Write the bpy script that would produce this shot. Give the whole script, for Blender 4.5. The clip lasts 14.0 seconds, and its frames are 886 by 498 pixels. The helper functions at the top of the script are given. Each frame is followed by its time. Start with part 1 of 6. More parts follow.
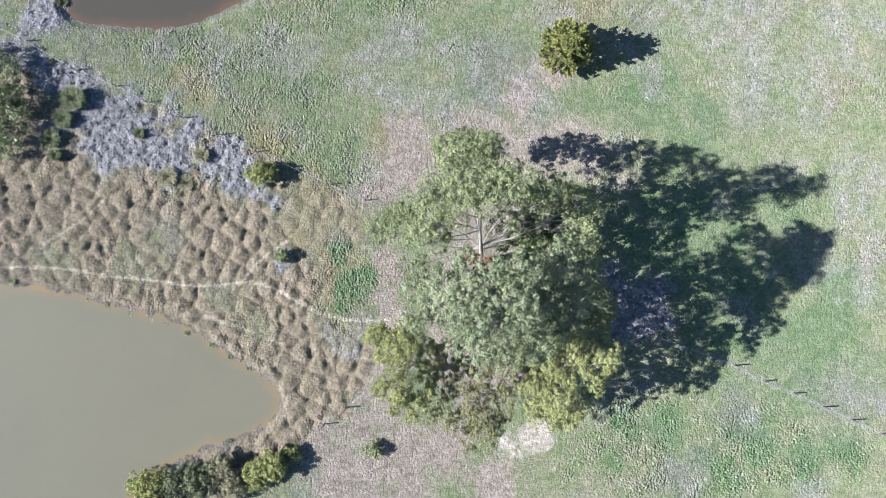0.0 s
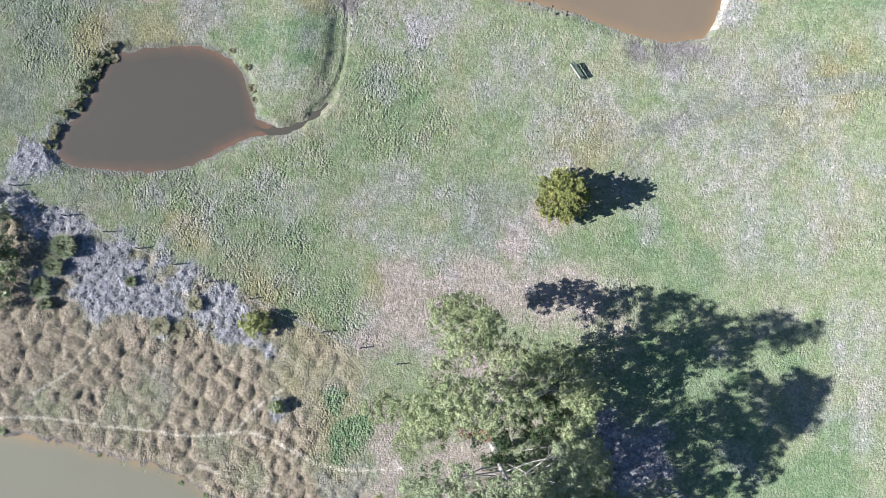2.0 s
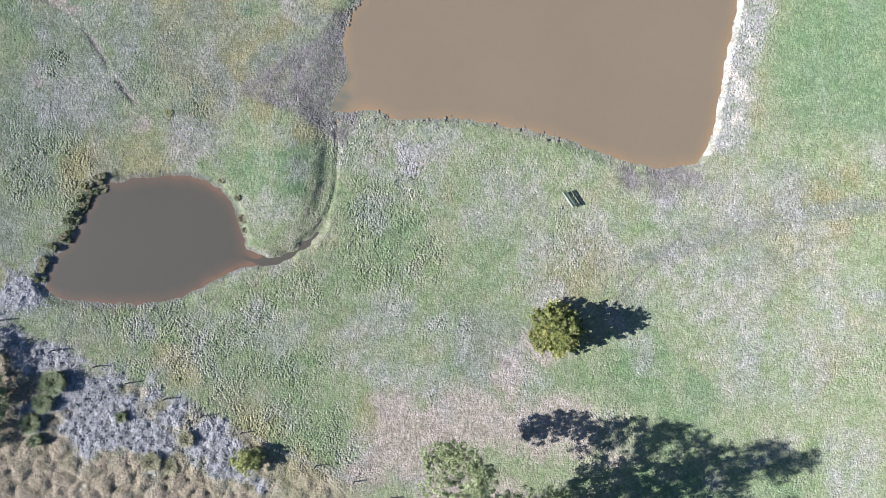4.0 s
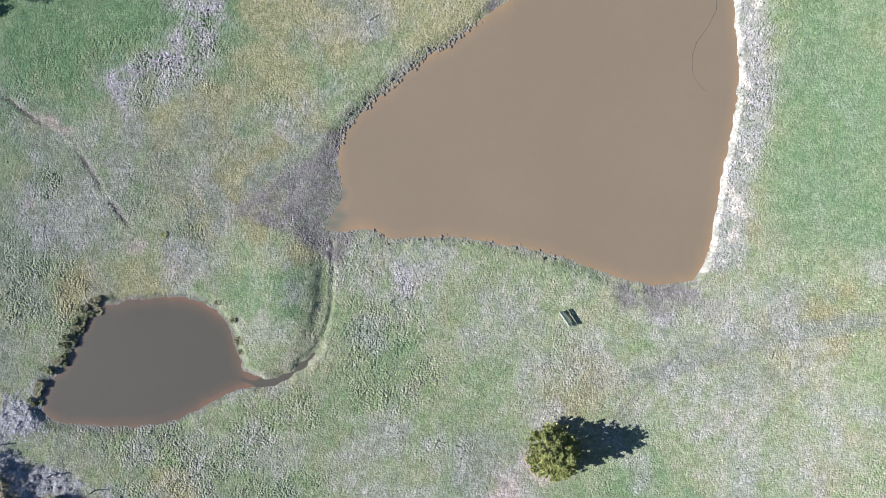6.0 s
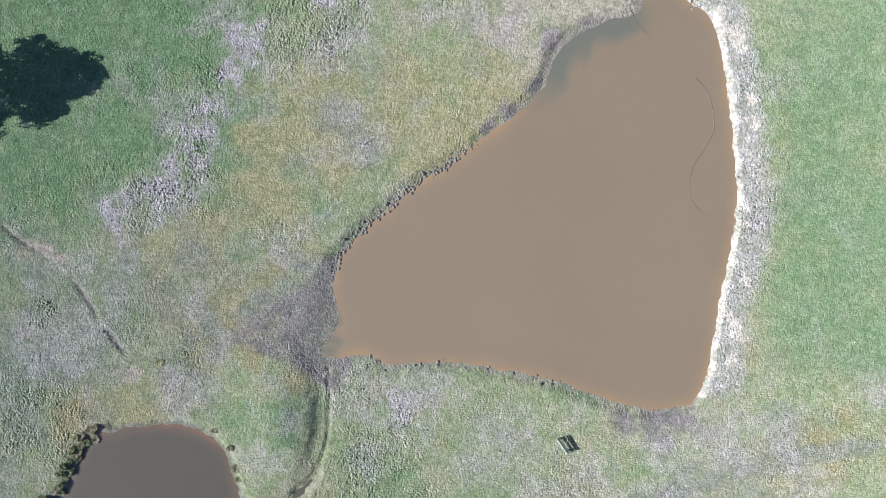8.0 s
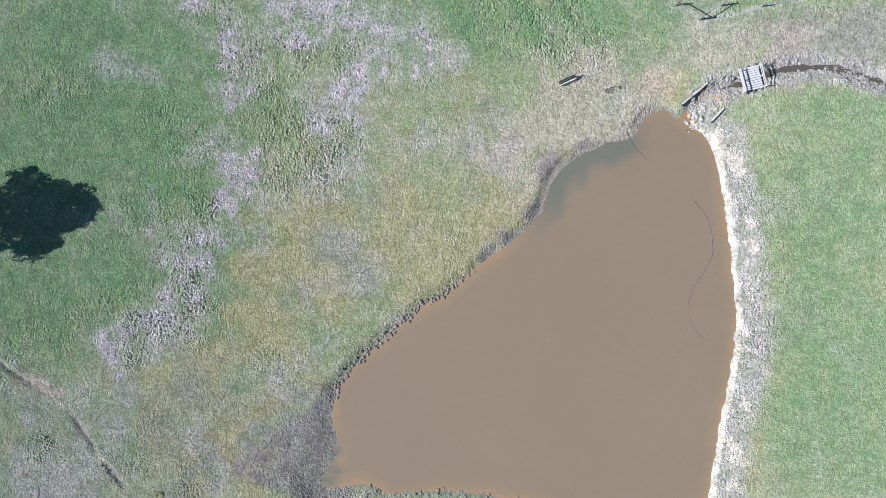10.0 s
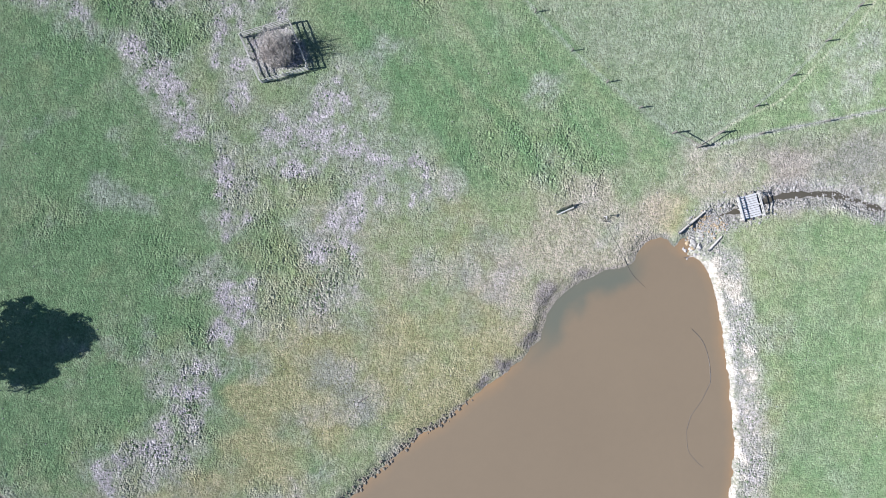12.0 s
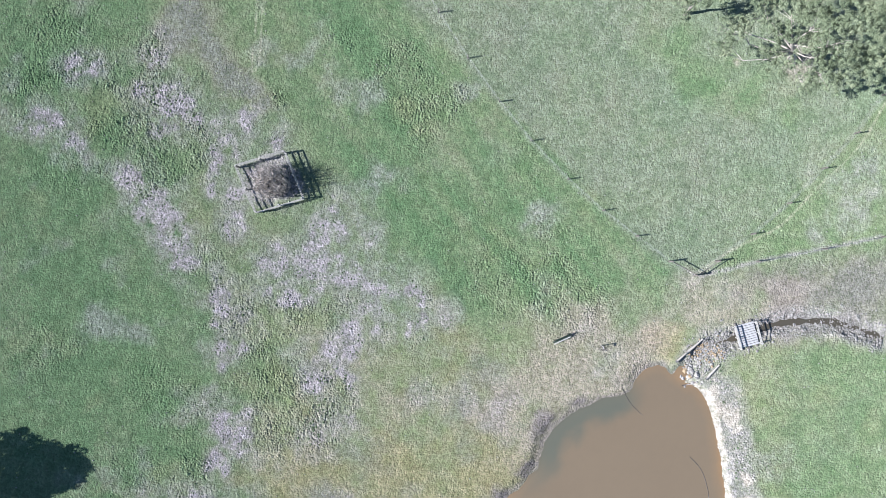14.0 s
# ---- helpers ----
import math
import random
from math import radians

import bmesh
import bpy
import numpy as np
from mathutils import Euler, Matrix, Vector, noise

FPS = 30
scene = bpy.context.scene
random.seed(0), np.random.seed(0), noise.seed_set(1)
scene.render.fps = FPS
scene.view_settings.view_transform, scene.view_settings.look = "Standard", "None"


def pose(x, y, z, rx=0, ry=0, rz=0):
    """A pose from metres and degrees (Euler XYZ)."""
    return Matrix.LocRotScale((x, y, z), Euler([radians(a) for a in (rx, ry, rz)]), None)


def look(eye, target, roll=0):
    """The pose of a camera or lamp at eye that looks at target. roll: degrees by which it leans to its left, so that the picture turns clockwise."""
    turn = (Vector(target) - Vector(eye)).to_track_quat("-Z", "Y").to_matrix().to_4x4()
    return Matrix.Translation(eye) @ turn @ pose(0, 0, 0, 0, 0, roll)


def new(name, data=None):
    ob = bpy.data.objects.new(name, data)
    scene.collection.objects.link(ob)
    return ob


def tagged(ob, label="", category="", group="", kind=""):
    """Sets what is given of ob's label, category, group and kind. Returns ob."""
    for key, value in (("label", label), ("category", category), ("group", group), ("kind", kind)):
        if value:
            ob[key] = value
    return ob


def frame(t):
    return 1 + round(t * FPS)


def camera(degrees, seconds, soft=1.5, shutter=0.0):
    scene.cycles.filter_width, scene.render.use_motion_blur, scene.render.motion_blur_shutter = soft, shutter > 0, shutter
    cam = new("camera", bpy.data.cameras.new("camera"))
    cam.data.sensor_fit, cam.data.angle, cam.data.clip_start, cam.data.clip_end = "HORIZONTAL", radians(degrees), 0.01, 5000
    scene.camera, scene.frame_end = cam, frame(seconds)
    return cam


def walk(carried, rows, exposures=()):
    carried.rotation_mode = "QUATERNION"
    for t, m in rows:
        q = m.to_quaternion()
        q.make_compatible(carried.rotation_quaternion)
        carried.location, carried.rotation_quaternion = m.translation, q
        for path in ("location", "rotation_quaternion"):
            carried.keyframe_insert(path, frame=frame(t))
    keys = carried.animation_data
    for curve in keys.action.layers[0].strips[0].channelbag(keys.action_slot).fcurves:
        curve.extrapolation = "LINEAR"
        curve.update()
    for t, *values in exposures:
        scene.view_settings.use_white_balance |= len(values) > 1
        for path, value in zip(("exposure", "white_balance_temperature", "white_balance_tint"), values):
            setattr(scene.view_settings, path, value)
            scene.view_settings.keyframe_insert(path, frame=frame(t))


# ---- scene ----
cam = camera(69.3, 14.0, soft=0.52)
# seconds, place of the eye, and its turn in degrees
PATH = [
    (0, 2.56, -0.24, 64.31, 2.13, 0.80, 4.90),
    (0.5, 2.20, 3.25, 64.41, 1.90, 0.73, 4.86),
    (1, 1.81, 6.99, 64.40, 1.89, 0.58, 4.79),
    (1.5, 1.38, 10.72, 64.35, 1.84, 0.39, 4.75),
    (2, 1.03, 14.43, 64.33, 2.15, 0.20, 4.65),
    (2.5, 0.87, 17.98, 64.25, 2.13, 0.16, 4.48),
    (3, 0.76, 21.37, 64.21, 2.25, 0.08, 4.20),
    (3.2, 0.71, 22.65, 64.21, 2.27, 0.04, 4.19),
    (5.3, 0.44, 35.60, 64.49, 1.70, 0.14, 3.72),
    (5.5, 0.34, 36.90, 64.49, 1.67, 0.11, 3.64),
    (6, 0.07, 40.33, 64.57, 1.51, 0.03, 3.61),
    (6.5, -0.04, 43.73, 64.58, 1.18, 0.07, 3.52),
    (7, -0.09, 47.10, 64.57, 1.10, 0.14, 3.48),
    (7.5, -0.15, 50.44, 64.52, 0.79, 0.16, 3.38),
    (8, -0.22, 53.84, 64.51, 0.79, 0.17, 3.26),
    (8.2, -0.26, 55.20, 64.49, 0.72, 0.15, 3.31),
    (10.3, -0.98, 69.57, 64.25, -0.07, -0.02, 2.42),
    (10.5, -1.04, 70.93, 64.25, -0.15, -0.04, 2.51),
    (11, -1.13, 74.29, 64.16, -0.15, -0.05, 2.40),
    (11.5, -1.19, 77.54, 64.10, -0.30, -0.05, 2.33),
    (12, -1.19, 80.69, 64.03, -0.15, -0.04, 2.31),
    (12.5, -1.23, 83.77, 63.98, -0.11, -0.02, 2.23),
    (13, -1.20, 86.89, 63.95, 0.09, 0.02, 2.17),
    (13.5, -1.23, 89.97, 63.93, 0.09, 0.02, 2.10),
    (14, -1.19, 93.06, 63.89, 0.31, 0.06, 2.09),
]
walk(cam, [(row[0], pose(*row[1:])) for row in PATH], exposures=[(0, 1.9, 6000, 12), (3, 1.93, 6000, 12), (6.5, 1.86, 6000, 12), (14, 1.87, 6000, 12)])

# ---- light ----
SUN_ELEVATION, SUN_HEADING = radians(34), math.atan2(0.18, 1.0)   # light travels towards +x
world = bpy.data.worlds.new("sky")
scene.world = world
world.use_nodes = True
nt = world.node_tree
sky = nt.nodes.new("ShaderNodeTexSky")
sky.sky_type, sky.sun_disc = "NISHITA", False
sky.ozone_density, sky.dust_density = 4.0, 0.3
sky.sun_elevation = SUN_ELEVATION
sky.sun_rotation = radians(270) - SUN_HEADING
nt.links.new(sky.outputs[0], nt.nodes["Background"].inputs[0])
nt.nodes["Background"].inputs[1].default_value = 0.05
sun = new("sun", bpy.data.lights.new("sun", "SUN"))
sun.data.energy, sun.data.angle, sun.data.color = 5.0, radians(0.55), (1.0, 0.965, 0.92)
sun.matrix_world = look((-math.cos(SUN_HEADING) * 100, -math.sin(SUN_HEADING) * 100, 100 * math.tan(SUN_ELEVATION)), (0, 0, 0))

# ---- numbers of the plan: outlines (x, y) and patches (x, y, radius) ----
POND_N = [(-11.1, 52.5), (-11.3, 50.2), (-10.7, 46.8), (-11.8, 44.4), (-12.2, 43.2), (-10.1, 43.1), (-7.9, 43.6), (-6.6, 43.3), (-4.9, 42.7), (-1.5,
    43.2), (3.7, 43.1), (8.3, 42.5), (12.4, 41.8), (15.9, 40.7), (18.8, 40.0), (21.7, 39.6), (25.1, 40.3), (26.1, 41.3), (26.9, 43.3), (27.3, 46.8),
    (27.9, 52.0), (28.7, 56.7), (29.0, 60.7), (29.1, 61.2), (28.5, 66.3), (27.8, 70.8), (26.9, 75.4), (26.0, 78.7), (24.9, 80.4), (23.8, 80.9), (22.3,
    81.7), (20.9, 82.5), (19.4, 82.2), (18.4, 81.0), (17.6, 79.8), (15.0, 79.0), (12.8, 77.9), (10.3, 75.8), (9.3, 74.0), (8.8, 72.0), (6.9, 69.7),
    (4.7, 67.6), (2.5, 65.8), (-0.3, 63.4), (-3.0, 61.6), (-5.2, 59.5), (-8.0, 56.8), (-10.2, 54.4)]
POND_W = [(-35.2, 33.7), (-33.1, 34.5), (-30.5, 35.1), (-27.1, 35.6), (-24.8, 35.4), (-23.0, 34.8), (-21.7, 33.7), (-20.5, 31.9), (-19.8, 29.9),
    (-19.3, 28.5), (-17.9, 27.6), (-20.0, 26.5), (-21.6, 25.5), (-23.8, 24.2), (-26.6, 22.8), (-30.5, 22.1), (-33.9, 22.0), (-37.4, 22.0), (-39.2,
    23.0), (-39.4, 25.0), (-38.4, 26.8), (-36.9, 28.7), (-36.5, 30.4), (-35.8, 32.2)]
POND_S = [(-43.2, -5.4), (-39.7, -5.2), (-35.6, -5.5), (-32.6, -6.1), (-29.0, -6.8), (-25.5, -7.2), (-22.5, -8.5), (-19.5, -10.0), (-17.1, -11.2),
    (-15.2, -12.3), (-14.0, -13.4), (-13.4, -14.8), (-14.0, -16.3), (-15.8, -17.8), (-18.0, -18.9), (-20.8, -20.1), (-22.9, -21.3), (-24.5, -22.6),
    (-26.0, -23.5), (-27.4, -25.4)]
CHANNEL = [(-19.8, 27.7), (-17.5, 27.3), (-15.3, 28.0), (-13.1, 29.8), (-11.8, 31.9), (-11.1, 34.2), (-10.9, 36.5), (-11.0, 39.3), (-11.4, 42.1)]
CREEK = [(23.4, 82.3), (24.7, 83.7), (26.1, 84.8), (27.5, 85.3), (29.2, 85.8), (30.8, 86.6), (32.8, 87.2), (35.3, 87.5), (38.1, 87.5), (40.9, 86.8),
    (43.1, 86.1)]
PALE_NORTH = [(-38.3, 110.1, 1.1), (-37.0, 110.3, 1.0), (-30.9, 111.6, 1.4), (-29.1, 107.0, 2.0), (-30.5, 106.5, 1.1), (-27.2, 106.1, 1.5), (-32.1,
    108.3, 0.7), (-42.6, 104.9, 1.1), (-41.0, 104.3, 1.0), (-39.0, 102.7, 1.0), (-37.8, 101.8, 0.9), (-24.2, 104.4, 1.4), (-23.8, 102.7, 1.6), (-24.6,
    100.5, 1.1), (-24.3, 99.3, 0.8), (-21.1, 105.6, 1.1), (-18.2, 102.9, 1.0), (-19.8, 99.6, 1.9), (-30.5, 96.5, 2.0), (-29.2, 94.7, 1.6), (-33.2,
    99.0, 1.0), (-27.4, 93.4, 1.1), (-22.5, 98.3, 0.7), (-22.0, 95.0, 1.0), (-12.5, 94.9, 1.9), (-14.0, 93.6, 1.0), (-12.1, 98.0, 0.9)]
PALE_EAST = [(-32.4, 99.7, 0.8), (-31.0, 97.5, 1.2), (-29.2, 96.0, 1.3), (-28.2, 93.1, 1.0), (-27.2, 91.7, 1.2), (-23.3, 88.1, 1.5), (-22.6, 86.8,
    1.3), (-23.7, 85.0, 0.7), (-22.5, 82.6, 1.1), (-21.8, 94.5, 1.0), (-22.2, 98.4, 0.8), (-24.6, 100.0, 1.0), (-12.7, 95.4, 1.2), (-11.6, 95.0, 1.0),
    (-13.9, 93.6, 1.0), (-15.5, 91.6, 1.5), (-17.7, 91.7, 1.3), (-19.1, 91.3, 0.8), (-13.5, 91.1, 1.5), (-11.8, 91.0, 1.3), (-18.6, 88.6, 0.7),
    (-16.4, 88.7, 1.2), (-14.1, 88.5, 1.0), (-9.7, 90.9, 1.2), (-9.1, 89.3, 1.3), (-8.4, 87.0, 1.5), (-9.6, 85.7, 1.2), (-7.8, 84.8, 1.0), (-10.6,
    83.5, 1.4), (-12.3, 82.3, 1.6), (-11.6, 80.7, 1.3)]
PALE_SEAM = [(-10.5, 79.9, 1.1), (-13.8, 79.2, 0.7), (-8.0, 93.9, 0.8), (-4.1, 88.7, 0.8), (-2.7, 86.2, 1.2), (-4.5, 85.5, 0.7), (-22.2, 75.3, 1.4),
    (-20.4, 75.6, 1.2), (-21.3, 73.6, 1.2), (-20.4, 72.2, 0.8), (-23.2, 71.2, 1.0), (-22.0, 70.4, 1.0), (-24.8, 68.8, 1.1), (-25.8, 66.6, 1.3),
    (-26.6, 64.9, 1.3), (-25.1, 65.0, 1.0), (-23.5, 67.3, 0.9), (-26.8, 63.2, 1.1), (-28.5, 61.9, 1.1), (-26.2, 62.0, 0.9), (-24.5, 63.2, 0.9),
    (-29.9, 59.2, 1.2), (-31.6, 58.1, 1.0), (-33.4, 57.3, 1.1), (-34.5, 56.5, 0.7), (-28.2, 59.1, 1.1), (-26.1, 59.1, 1.0), (-33.9, 55.0, 0.8),
    (-33.0, 53.8, 0.8)]
PALE_FAINT = [(-18.1, 71.9, 1.8), (-13.7, 73.9, 1.6), (-10.3, 74.6, 1.8), (-10.0, 67.7, 1.7), (-8.1, 65.7, 1.7), (-17.3, 52.8, 1.7), (-15.2, 55.6,
    1.6), (-29.9, 56.2, 1.1), (-26.6, 57.0, 1.2), (-9.5, 98.4, 1.4), (-7.9, 100.7, 1.1), (-36.1, 45.9, 2.0), (-37.1, 43.5, 1.7), (-40.9, 41.1, 1.5),
    (-33.3, 47.8, 1.2), (-42.0, 48.4, 0.9), (-31.8, 52.4, 1.2), (-36.5, 52.0, 0.9), (-31.2, 40.2, 0.8), (-17.0, 40.8, 0.8), (-15.4, 39.1, 0.7), (-9.0,
    99.4, 1.2), (-10.0, 93.7, 1.2), (8.5, 97.2, 1.2), (0.2, 109.3, 1.1), (38.9, 98.3, 1.5), (41.1, 100.6, 1.4), (35.6, 95.9, 1.2)]
LUMPY_NORTH = [(-42.9, 113.4, 2.4), (-40.7, 115.2, 1.8), (-37.1, 111.9, 1.2), (-33.9, 113.7, 1.2), (-34.1, 111.7, 1.2), (-34.8, 108.0, 1.5), (-32.6,
    109.8, 1.1), (-28.0, 108.2, 0.9), (-33.5, 103.0, 2.4), (-31.1, 103.7, 2.1), (-29.0, 103.7, 1.6), (-26.7, 103.8, 1.2), (-31.7, 100.7, 2.1), (-29.4,
    100.2, 1.7), (-35.7, 103.5, 1.1), (-7.8, 110.7, 1.6), (-6.6, 108.4, 1.2), (-4.2, 105.2, 1.6), (-11.3, 113.4, 0.9), (-18.4, 107.5, 0.9), (-18.5,
    82.7, 1.7), (-17.9, 80.0, 1.7), (-17.2, 77.7, 2.0), (-20.8, 82.1, 1.2), (-15.3, 86.7, 1.2), (-11.9, 86.9, 1.5), (-12.3, 85.3, 1.2), (-16.0, 75.0,
    1.5), (-18.8, 74.3, 1.2), (-25.3, 71.2, 0.9), (-24.6, 67.3, 1.5)]
RANK = [(33.3, -13.1, 2.4), (39.1, -16.4, 2.0), (25.0, -13.6, 2.0), (29.1, -16.8, 1.7), (42.8, -14.5, 1.9)]
LUMPY_WEST = [(-27.3, 61.9, 1.0), (-30.6, 59.5, 1.4), (-24.9, 58.1, 1.5), (-37.2, 36.6, 1.7), (-40.4, 45.9, 1.1), (-25.6, 43.1, 0.9), (-40.7, 37.7,
    1.5), (-18.0, 77.3, 1.6), (-14.6, 77.5, 1.4), (-25.7, 19.5, 2.5), (-22.1, 17.5, 2.5), (-18.7, 18.3, 2.5), (-14.6, 12.3, 2.5), (-12.1, 10.7, 2.3),
    (-8.6, 9.9, 2.0), (-19.2, 12.5, 2.0), (-17.3, 22.5, 2.3), (-13.4, 24.6, 2.0), (-30.5, 20.3, 2.3), (-26.6, 21.8, 1.7)]
BROWN = [(-26.6, 115.1, 2.0), (-24.8, 112.8, 1.8), (-23.5, 110.2, 1.7), (-21.8, 109.0, 1.2), (-19.9, 106.9, 1.0), (-27.8, 116.2, 1.6), (-29.1, 113.9,
    1.1), (-23.5, 45.5, 1.7), (-25.6, 44.2, 1.2), (-22.7, 43.3, 1.0), (-20.2, 46.8, 1.1), (-18.6, 48.6, 1.1), (-14.2, 52.3, 1.1), (36.0, 90.4, 2.6),
    (40.0, 91.0, 2.8), (33.0, 90.6, 2.0), (43.0, 91.8, 2.4)]
STRAW_WEST = [(-20.1, 65.1, 2.1), (-18.4, 63.9, 1.8), (-14.4, 64.3, 2.5), (-17.6, 61.9, 1.7), (-5.7, 72.6, 2.3), (-3.2, 70.4, 2.5), (-2.0, 67.0, 2.0),
    (-5.3, 65.8, 1.7), (-4.1, 63.0, 1.4)]
FRESH = [(-18.0, 68.1, 1.1), (-18.2, 59.6, 1.2), (-12.9, 58.1, 1.0), (-20.8, 53.2, 1.2), (-24.7, 52.5, 1.2), (-21.0, 102.3, 1.0), (-26.2, 105.2, 0.7),
    (-30.7, 102.0, 1.2), (23.8, 110.7, 2.3), (20.3, 115.1, 2.3), (28.9, 109.8, 1.7), (26.6, 113.1, 1.5), (32.9, 108.2, 1.2), (5.0, 99.9, 1.5), (10.8,
    96.2, 1.6), (-11.0, 106.6, 1.7), (-14.3, 104.8, 1.5), (0.7, 94.7, 1.7)]
PALE_MID = [(-3.5, 39.2, 4.0), (-8.1, 39.5, 2.9), (7.0, 34.8, 3.2), (15.7, 31.9, 3.5), (10.7, 31.0, 2.9), (24.9, 29.6, 3.5), (31.8, 27.3, 2.9), (21.2, 35.1, 2.3), (29.0, 37.2, 3.5), (37.2, 33.2, 2.3), (-24.6, 39.1, 2.3), (-17.3, 32.7, 1.7), (-21.5, 43.8, 1.2)]
PALE_SOUTH = [(38.8, 100.6, 2.0), (41.3, 102.3, 2.6), (-7.2, 19.3, 2.6), (-5.3, 17.7, 1.7), (-6.9, 10.3, 1.7), (28.9, 27.4, 3.5), (30.9, 22.4, 2.9),
    (40.3, 26.6, 3.5), (37.2, 21.1, 2.9), (42.3, 11.8, 2.6), (38.3, 4.7, 2.3), (8.5, 17.6, 2.6), (0.0, 16.4, 2.3), (-23.3, 18.5, 2.3), (-28.6, 19.3,
    1.7), (1.9, 21.2, 2.3), (-15.4, 20.3, 2.3)]
STRAW = [(-22.3, 51.0, 2.0), (-26.1, 54.8, 1.6), (3.5, 69.3, 2.6), (-42.0, 52.1, 1.5), (-14.4, 66.1, 5.8), (-3.5, 67.3, 5.8), (1.7, 67.1, 3.5),
    (-18.5, 59.5, 3.5), (-25.5, 52.7, 4.0), (-22.2, 46.0, 2.9), (-30.0, 35.9, 3.5), (-35.1, 35.0, 2.9), (-19.3, 45.1, 2.3), (-27.4, 38.9, 2.3), (35.5,
    33.7, 3.5), (38.7, 36.1, 2.3), (4.4, 71.2, 4.6), (21.3, 84.2, 1.7), (20.2, 85.2, 1.4), (-17.3, 10.9, 2.0), (-25.4, 16.0, 2.0), (-4.3, 12.5, 2.3),
    (-11.8, 6.7, 2.3), (-10.9, -2.4, 2.9), (-10.2, 1.7, 3.5), (-11.2, 67.0, 3.5)]
LUSH_NORTH = [(-42.8, 110.0, 6.9), (-40.0, 97.1, 7.5), (-36.8, 87.7, 8.1), (-30.3, 81.1, 6.4), (-38.1, 77.5, 8.7), (-11.2, 110.6, 4.6), (-6.5, 106.8,
    4.0), (-0.6, 99.7, 4.0), (3.0, 94.2, 3.5), (5.3, 91.4, 3.5), (27.2, 109.7, 5.2), (24.0, 105.7, 4.6), (18.7, 111.7, 4.6), (30.3, 102.5, 4.6),
    (38.3, 80.3, 4.6), (36.3, 74.6, 5.2), (41.3, 75.9, 4.6), (-11.4, 86.3, 2.0), (-16.8, 81.6, 2.3), (-9.6, 114.6, 4.0), (15.1, 102.0, 4.0), (-14.1,
    97.5, 2.0)]
LUSH_MID = [(-15.8, 37.5, 2.2), (-15.2, 34.5, 1.8), (-40.9, 59.3, 6.9), (-34.4, 64.9, 4.6), (-43.7, 50.5, 4.0), (-20.5, 37.6, 2.0), (-18.3, 35.2, 1.6), (39.7, 64.2, 5.2), (39.0, 53.8, 5.2),
    (41.2, 68.3, 3.5), (36.5, 47.4, 3.5), (-6.5, 32.2, 2.3), (-4.0, 30.1, 2.9), (-42.3, 39.1, 2.3), (-9.5, 26.4, 2.3), (5.2, 27.3, 2.9), (-18.5, 80.8,
    2.9), (-35.6, 83.5, 6.9), (-40.3, 88.9, 6.9), (-30.6, 70.7, 3.5), (-3.3, 95.6, 4.6), (1.4, 90.7, 3.5)]
LUSH_SOUTH = [(-9.3, 1.2, 1.7), (-7.5, -2.3, 2.1), (-8.4, -4.7, 1.5), (39.4, -3.6, 4.6), (36.8, -6.7, 3.5), (41.9, 1.1, 2.9), (21.1, -13.3, 2.2),
    (34.6, -15.2, 1.7), (30.9, -18.3, 2.0), (19.7, -17.6, 1.2), (-12.0, 9.6, 2.6), (-19.1, 17.1, 2.9), (-13.8, 15.8, 3.5), (-9.8, 23.1, 3.5), (3.5,
    23.0, 3.5), (3.8, 18.4, 2.9), (20.9, 19.2, 3.5), (26.8, 16.3, 2.9), (25.9, 5.3, 5.8), (30.9, -2.1, 5.2), (34.7, 8.4, 2.3), (12.4, 18.5, 3.5)]
DIRT_A = [(-1.7, 9.9, 3.2), (-4.1, 10.8, 2.6), (7.2, 12.1, 2.9), (11.7, 13.0, 3.2), (15.8, 11.3, 2.3), (-4.0, -2.9, 2.0), (-3.0, -8.5, 2.3), (-4.9,
    -12.6, 2.6), (-2.7, -5.1, 1.8), (4.2, 0.6, 3.5), (7.9, 3.8, 3.5), (4.3, 5.8, 3.5), (-5.1, -16.5, 2.9), (-1.5, -19.0, 3.5), (3.4, -16.9, 2.9),
    (-9.5, -18.0, 2.3), (-5.7, -21.6, 3.5), (0.5, -22.1, 2.9)]
DIRT_B = [(8.3, -20.9, 2.3), (5.7, -4.3, 3.5), (8.9, -8.5, 3.5), (-7.2, 6.5, 1.7), (11.7, 20.8, 2.0), (7.9, 18.2, 1.7), (-4.4, 14.3, 1.4), (-40.4,
    52.7, 0.8), (-39.2, 51.6, 0.7), (-41.5, 44.0, 0.5), (-30.4, 40.4, 0.9), (27.1, 113.1, 0.6), (33.9, 113.9, 1.7)]
MUD = [(-15.2, 43.6, 3.2), (-13.1, 46.6, 2.3), (-13.1, 42.0, 2.0), (-17.5, 44.6, 2.3), (-15.4, 47.6, 1.7), (-11.6, 49.6, 1.0), (-10.0, 43.4, 1.2),
    (-11.0, 41.0, 0.8), (22.2, 38.5, 1.7), (25.5, 39.0, 1.2), (18.7, 38.9, 1.2), (12.7, 78.4, 0.9), (9.4, 75.8,
    0.9), (7.9, 71.7, 0.8), (5.7, 69.1, 0.7), (3.5, 67.0, 0.6), (36.5, 89.9, 2.3), (40.5, 90.6, 2.9), (34.6, 90.8, 2.9), (39.2, 89.9, 2.9), (31.3,
    90.1, 1.7), (-24.9, -23.3, 1.2), (-22.7, -22.0, 0.8), (-18.4, -19.7, 0.8)]
